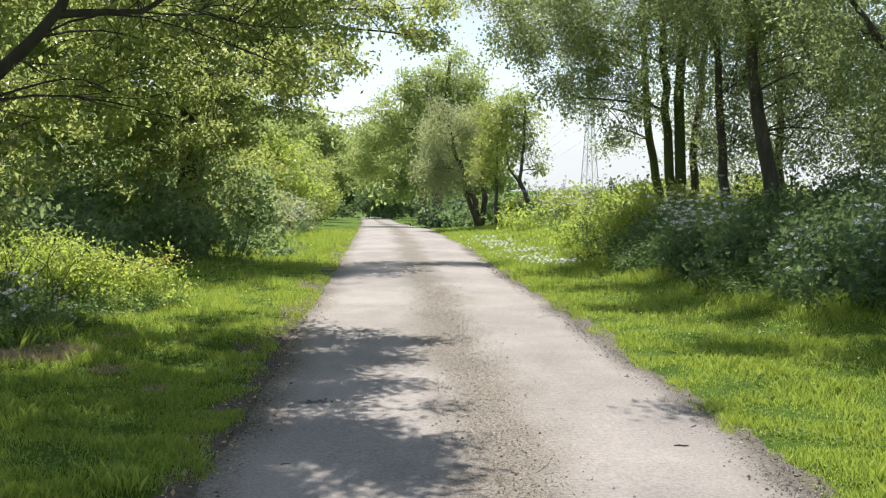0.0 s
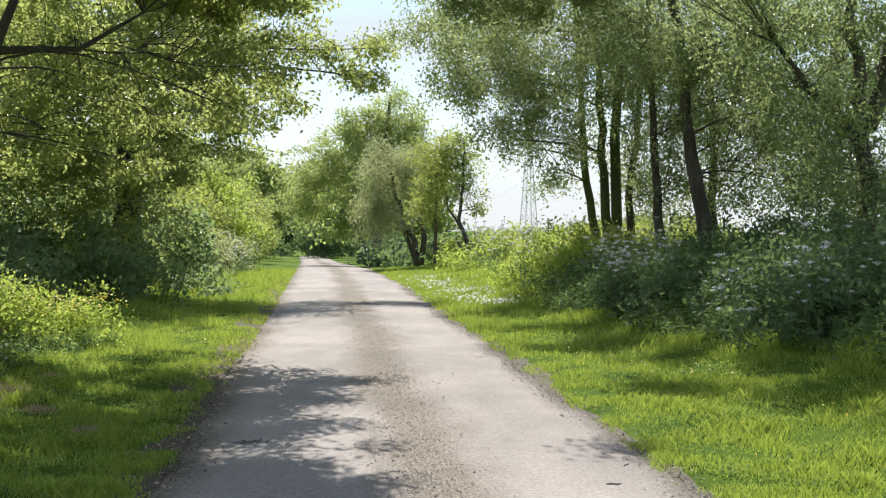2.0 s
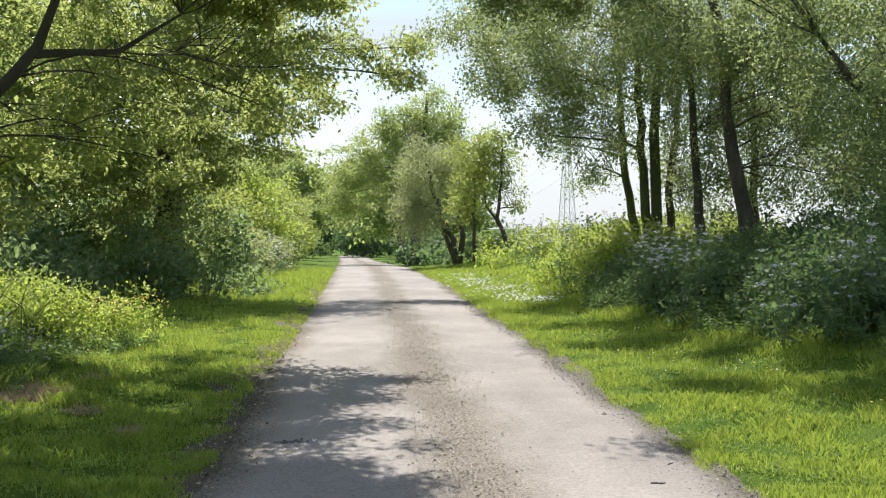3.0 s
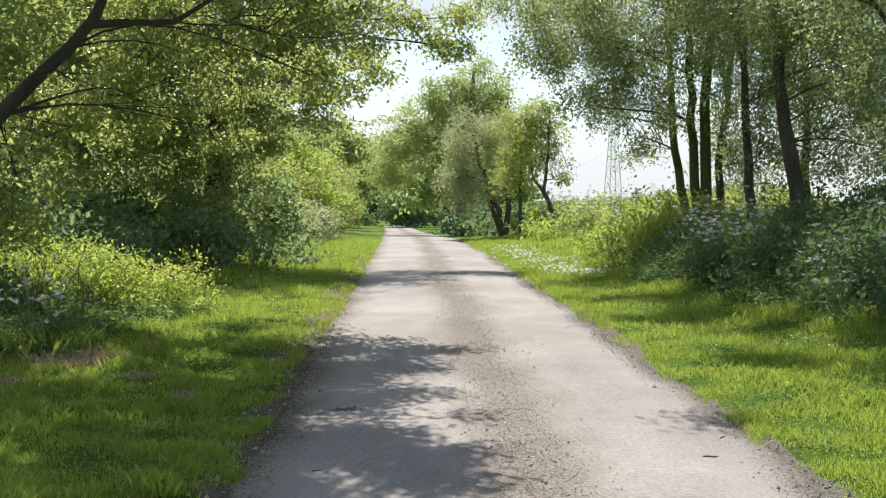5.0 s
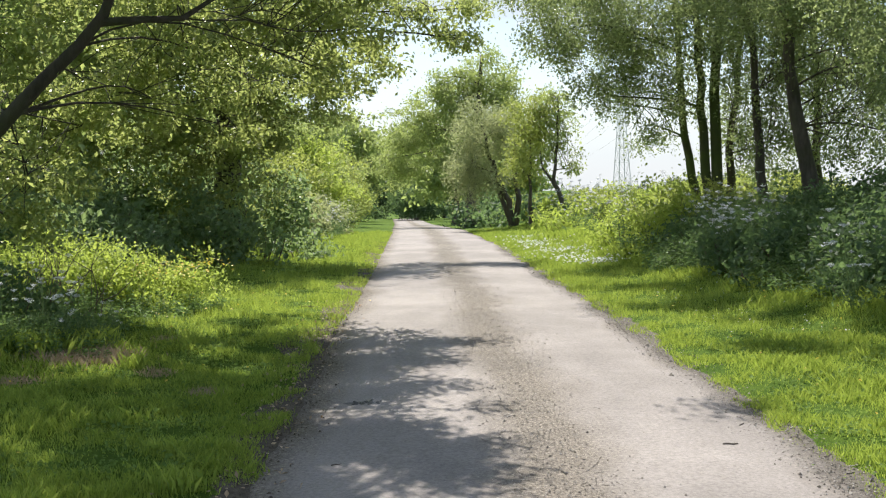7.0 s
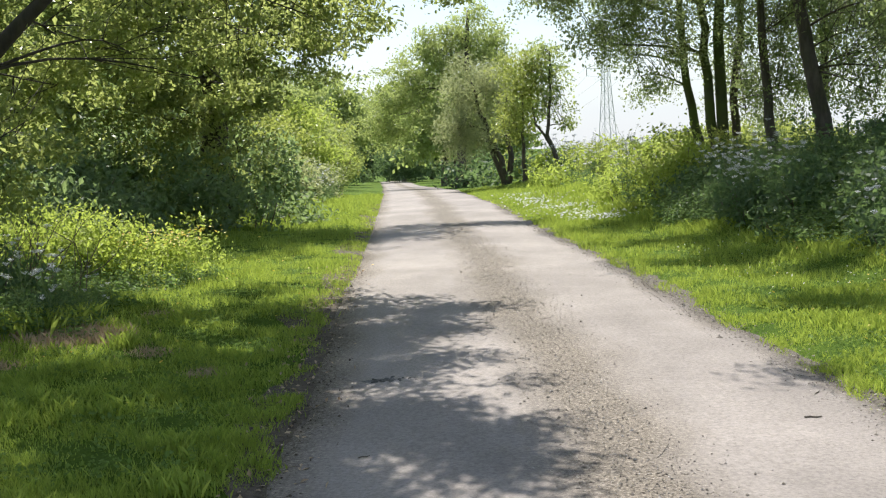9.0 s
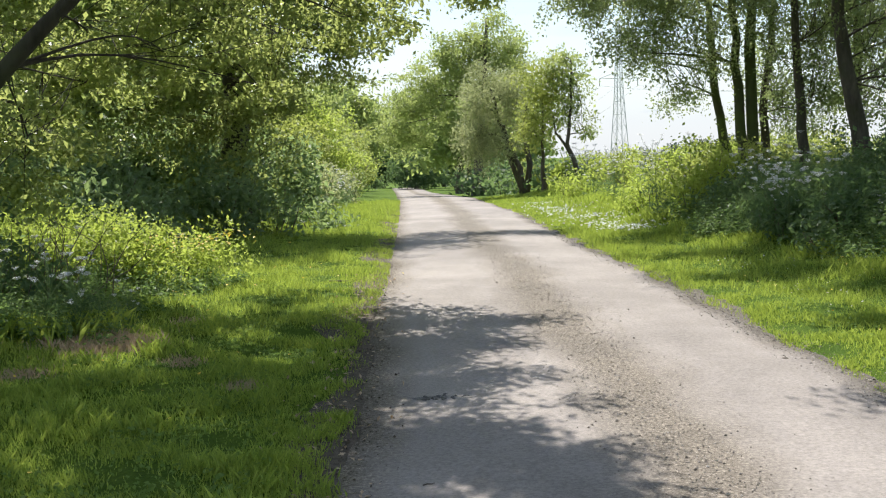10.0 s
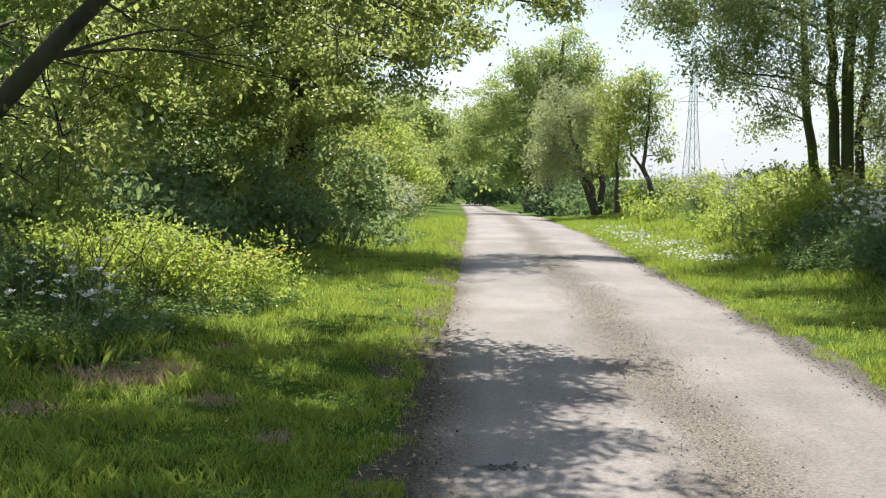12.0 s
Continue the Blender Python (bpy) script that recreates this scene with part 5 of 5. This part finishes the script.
dx, dy = rng.normal(-3.9, 0.35, n), rng.normal(13.5, 0.5, n)
discs("buttercups", "small yellow buttercups over the bramble bush", on_ground(dx, dy, rng.uniform(0.5, 0.68, n)), 0.017, M_YELLOW, 74, "flowers")
n = 60
dx, dy = rng.uniform(-4.2, -1.7, n), rng.uniform(6, 18, n)
discs("buttercups", "scattered yellow buttercups in the verge grass", on_ground(dx, dy, rng.uniform(0.07, 0.12, n)), 0.012, M_YELLOW, 75, "flowers")
n = 60
dx, dy = rng.uniform(2.0, 3.6, n), rng.uniform(7, 16, n)
discs("buttercups", "scattered yellow buttercups in the verge grass", on_ground(dx, dy, rng.uniform(0.06, 0.1, n)), 0.011, M_YELLOW, 76, "flowers")


def cow_parsley(seed):
    """One cow parsley: ribbed green stems, lacy leaves low down, several flat white flower heads."""
    rng = np.random.default_rng(seed)
    e = tagged(anchor("cow_parsley", (0, -60, -5)), "tall cow parsley with lacy white flower heads", "wildflower", "cow parsley")
    heads = []
    bm = bmesh.new()
    top = Vector((rng.normal(0, 0.05), rng.normal(0, 0.05), 0.82))
    main = bend((0, 0, -0.05), top, rng, 6, 0.05)
    tube(bm, main, [0.007, 0.0065, 0.006, 0.005, 0.004, 0.003], 5)
    heads.append(top)
    for i in range(5):
        s = main[2 + i % 3]
        a = rng.uniform(0, 6.28)
        q = s + Vector((math.cos(a) * rng.uniform(0.12, 0.24), math.sin(a) * rng.uniform(0.12, 0.24), rng.uniform(0.16, 0.36)))
        tube(bm, bend(s, q, rng, 4, 0.06), [0.004, 0.0035, 0.003, 0.0025], 4)
        heads.append(q)
    stalk = part("stem", bm, M_STEM, e)
    for q in heads:
        w = rng.uniform(0.03, 0.052)
        bm = bmesh.new()
        for _ in range(22):
            a, r = rng.uniform(0, 6.28), w * math.sqrt(rng.uniform(0, 1))
            c = q + Vector((math.cos(a) * r, math.sin(a) * r, 0.03 - 3.0 * r * r + rng.normal(0, 0.004)))
            d = rng.uniform(0.005, 0.010)
            ring = [bm.verts.new(c + Vector((math.cos(b2) * d, math.sin(b2) * d, rng.normal(0, 0.003)))) for b2 in (0.3, 1.5, 2.8, 4.1, 5.3)]
            bm.faces.new(ring)
            tube(bm, [q, c - Vector((0, 0, 0.002))], [0.0012, 0.0008], 3)
        part("flower_head", bm, M_PETAL, stalk)
    c = np.array([[rng.normal(0, 0.09), rng.normal(0, 0.09), rng.uniform(0.1, 0.42)] for _ in range(12)])
    v, f = leaf_mesh(rng, c, 22, np.array((0.06, 0.06, 0.03)), 0.045, 0.7, 0.1, 0.4)
    link_mesh("leaves", v, f, M_BUSH, e)
    return e


kinds = [cow_parsley(400 + k) for k in range(4)]
rng = np.random.default_rng(81)
SPOTS = [(-4.07, 10.1, 0.85), (-4.25, 10.0, 0.8), (-3.9, 10.2, 0.75), (-4.15, 10.25, 0.9), (-4.0, 9.95, 0.7), (-4.75, 10.3, 0.75), (-5.05, 10.1, 0.7), (-4.5, 10.6, 0.8), (-3.75, 10.5, 0.55), (-4.9, 9.6, 0.6), (-5.2, 9.2, 0.7)]
for _ in range(30):
    SPOTS.append((rng.uniform(3.6, 6.2), rng.uniform(11.0, 18.5), rng.uniform(0.7, 1.2)))
for _ in range(22):
    SPOTS.append((rng.uniform(3.4, 4.8), rng.uniform(16.5, 21), rng.uniform(1.0, 1.35)))
for _ in range(70):
    y = rng.uniform(23, 46)
    SPOTS.append((rng.uniform(2.2, 5.2) + (0.4 if y < 32 else 0), y, rng.uniform(1.1, 1.6)))
for _ in range(16):
    y = rng.uniform(34, 52)
    SPOTS.append((float(road_x(y)) - HALF - rng.uniform(1.8, 2.8), y, rng.uniform(1.0, 1.5)))
for k, (x, y, s) in enumerate(SPOTS):
    m = pose(x, y, gz(x, y), 0, 0, 137 * k % 360)
    if k < 4:
        kinds[k].matrix_basis = m @ Matrix.Diagonal((s, s, s, 1))
    else:
        ob = copy_thing(kinds[k % 4], m)
        ob.scale = (s, s, s)

# dead brushwood by the near oak
def brushwood(x, y):
    rng = np.random.default_rng(9)
    e = tagged(anchor("brushwood", (x, y, gz(x, y))), "pale tangle of dead brown twigs beside the oak", "brushwood")
    for _ in range(60):
        a = Vector((rng.normal(0, 0.4), rng.normal(0, 0.3), 0.0))
        a.z = gz(x + a.x, y + a.y) - gz(x, y) - 0.02
        q = a + Vector((rng.normal(0, 0.3), rng.normal(0, 0.2), rng.uniform(0.45, 1.0)))
        bm = bmesh.new()
        tube(bm, bend(a, q, rng, 5, 0.2), [0.008, 0.007, 0.006, 0.004, 0.002], 4)
        part("twig", bm, M_TWIG, e)


brushwood(-5.3, 12.0)


# ---- far off: pylons, cables, tree line ----
def beam(bm, a, b, r):
    tube(bm, [a, b], [r, r], 4)


def pylon(x, y, height, turn):
    """A lattice transmission tower: four tapering legs, zigzag bracing and three pairs of arms."""
    e = tagged(anchor("pylon", (x, y, gz(x, y))), "grey steel lattice electricity pylon far across the fields", "pylon", "electricity pylons")
    e.rotation_euler = (0, 0, turn)
    s = height / 45.0

    def half(z):
        return s * np.interp(z / s, [0, 22, 45], [2.3, 1.05, 0.4])
    levels = [s * v for v in (0, 6, 11.5, 16, 20, 23.5, 27, 30.5, 34, 38, 42, 45)]
    corners = ((1, 1), (-1, 1), (-1, -1), (1, -1))
    for cx, cy in corners:
        bm = bmesh.new()
        tube(bm, [(cx * half(z), cy * half(z), z) for z in levels], [0.13 * s * (1 - 0.45 * z / height) for z in levels], 4)
        part("leg", bm, M_STEEL, e)
    for z0, z1 in zip(levels, levels[1:]):
        bm = bmesh.new()
        for (ax, ay), (bx, by) in zip(corners, corners[1:] + corners[:1]):
            beam(bm, (ax * half(z0), ay * half(z0), z0), (bx * half(z1), by * half(z1), z1), 0.05 * s)
            beam(bm, (bx * half(z0), by * half(z0), z0), (ax * half(z1), ay * half(z1), z1), 0.05 * s)
            beam(bm, (ax * half(z1), ay * half(z1), z1), (bx * half(z1), by * half(z1), z1), 0.05 * s)
        part("brace", bm, M_STEEL, e)["kind"] = "stuff"
    for z, reach in ((27, 6.5), (34, 8.5), (41, 6.0)):
        for sgn in (1, -1):
            bm = bmesh.new()
            z0, tip = z * s, (sgn * reach * s, 0, z * s)
            for cy in (1, -1):
                beam(bm, (sgn * half(z0), cy * half(z0), z0), tip, 0.06 * s)
                beam(bm, (sgn * half(z0 + 2 * s), cy * half(z0 + 2 * s), z0 + 2 * s), tip, 0.06 * s)
            arm = part("arm", bm, M_STEEL, e)
            bm = bmesh.new()
            beam(bm, tip, (tip[0], 0, tip[2] - 2.2 * s), 0.12 * s)
            part("insulator", bm, M_WIRE, arm)
    return e


pylon(41.3, 350, 45, 0.35)
pylon(27.5, 900, 48, 0.2)


def cable(a, b, sag):
    bm = bmesh.new()
    a, b = Vector(a), Vector(b)
    pts = [a.lerp(b, i / 24) - Vector((0, 0, sag * 4 * (i / 24) * (1 - i / 24))) for i in range(25)]
    tube(bm, pts, [0.025] * 25, 4)
    me = bpy.data.meshes.new("power_cable")
    bm.to_mesh(me)
    bm.free()
    me.materials.append(M_WIRE)
    tagged(new("power_cable", me), "thin grey overhead power cable between pylons", "cable", "power cables")


base_a, base_b = gz(41.3, 350), gz(27.5, 900)
for z, reach in ((24.8, 6.5), (31.8, 8.5), (38.8, 6.0)):
    for sgn in (1, -1):
        c, s = math.cos(0.35), math.sin(0.35)
        pa = (41.3 + sgn * reach * c, 350 + sgn * reach * s, base_a + z)
        cable(pa, (27.5 + sgn * reach, 900, base_b + z), 9)
        cable(pa, (150 + sgn * reach, 210 + sgn * 2, gz(150, 210) + z), 6)
pylon(150, 210, 45, 0.8)

for k, (x, y, w, h) in enumerate([(16, 560, 7, 11), (23, 580, 5, 8), (9, 600, 8, 12), (70, 420, 7, 7), (52, 380, 5, 5), (90, 470, 9, 9), (110, 500, 9, 10), (140, 520, 10, 10), (170, 480, 10, 10)]):
    z = gz(x, y)
    tree("field_tree", "distant hazy tree standing in a field hedge", (x, y, z), [(x, y, z), (x, y, z + h * 0.3), (x, y, z + h * 0.8)], 0.35,
         [((x, y, z + h * 0.55), (w * 0.6, w * 0.6, h * 0.42)), ((x + w * 0.4, y, z + h * 0.4), (w * 0.5, w * 0.5, h * 0.3))], M_FAR, M_BARK, 500 + k,
         per_m3=0.16, per=24, spread=(0.9, 0.9, 0.7), size=0.9, gap=0.3, twigs=2, group="distant trees", core=0.3)
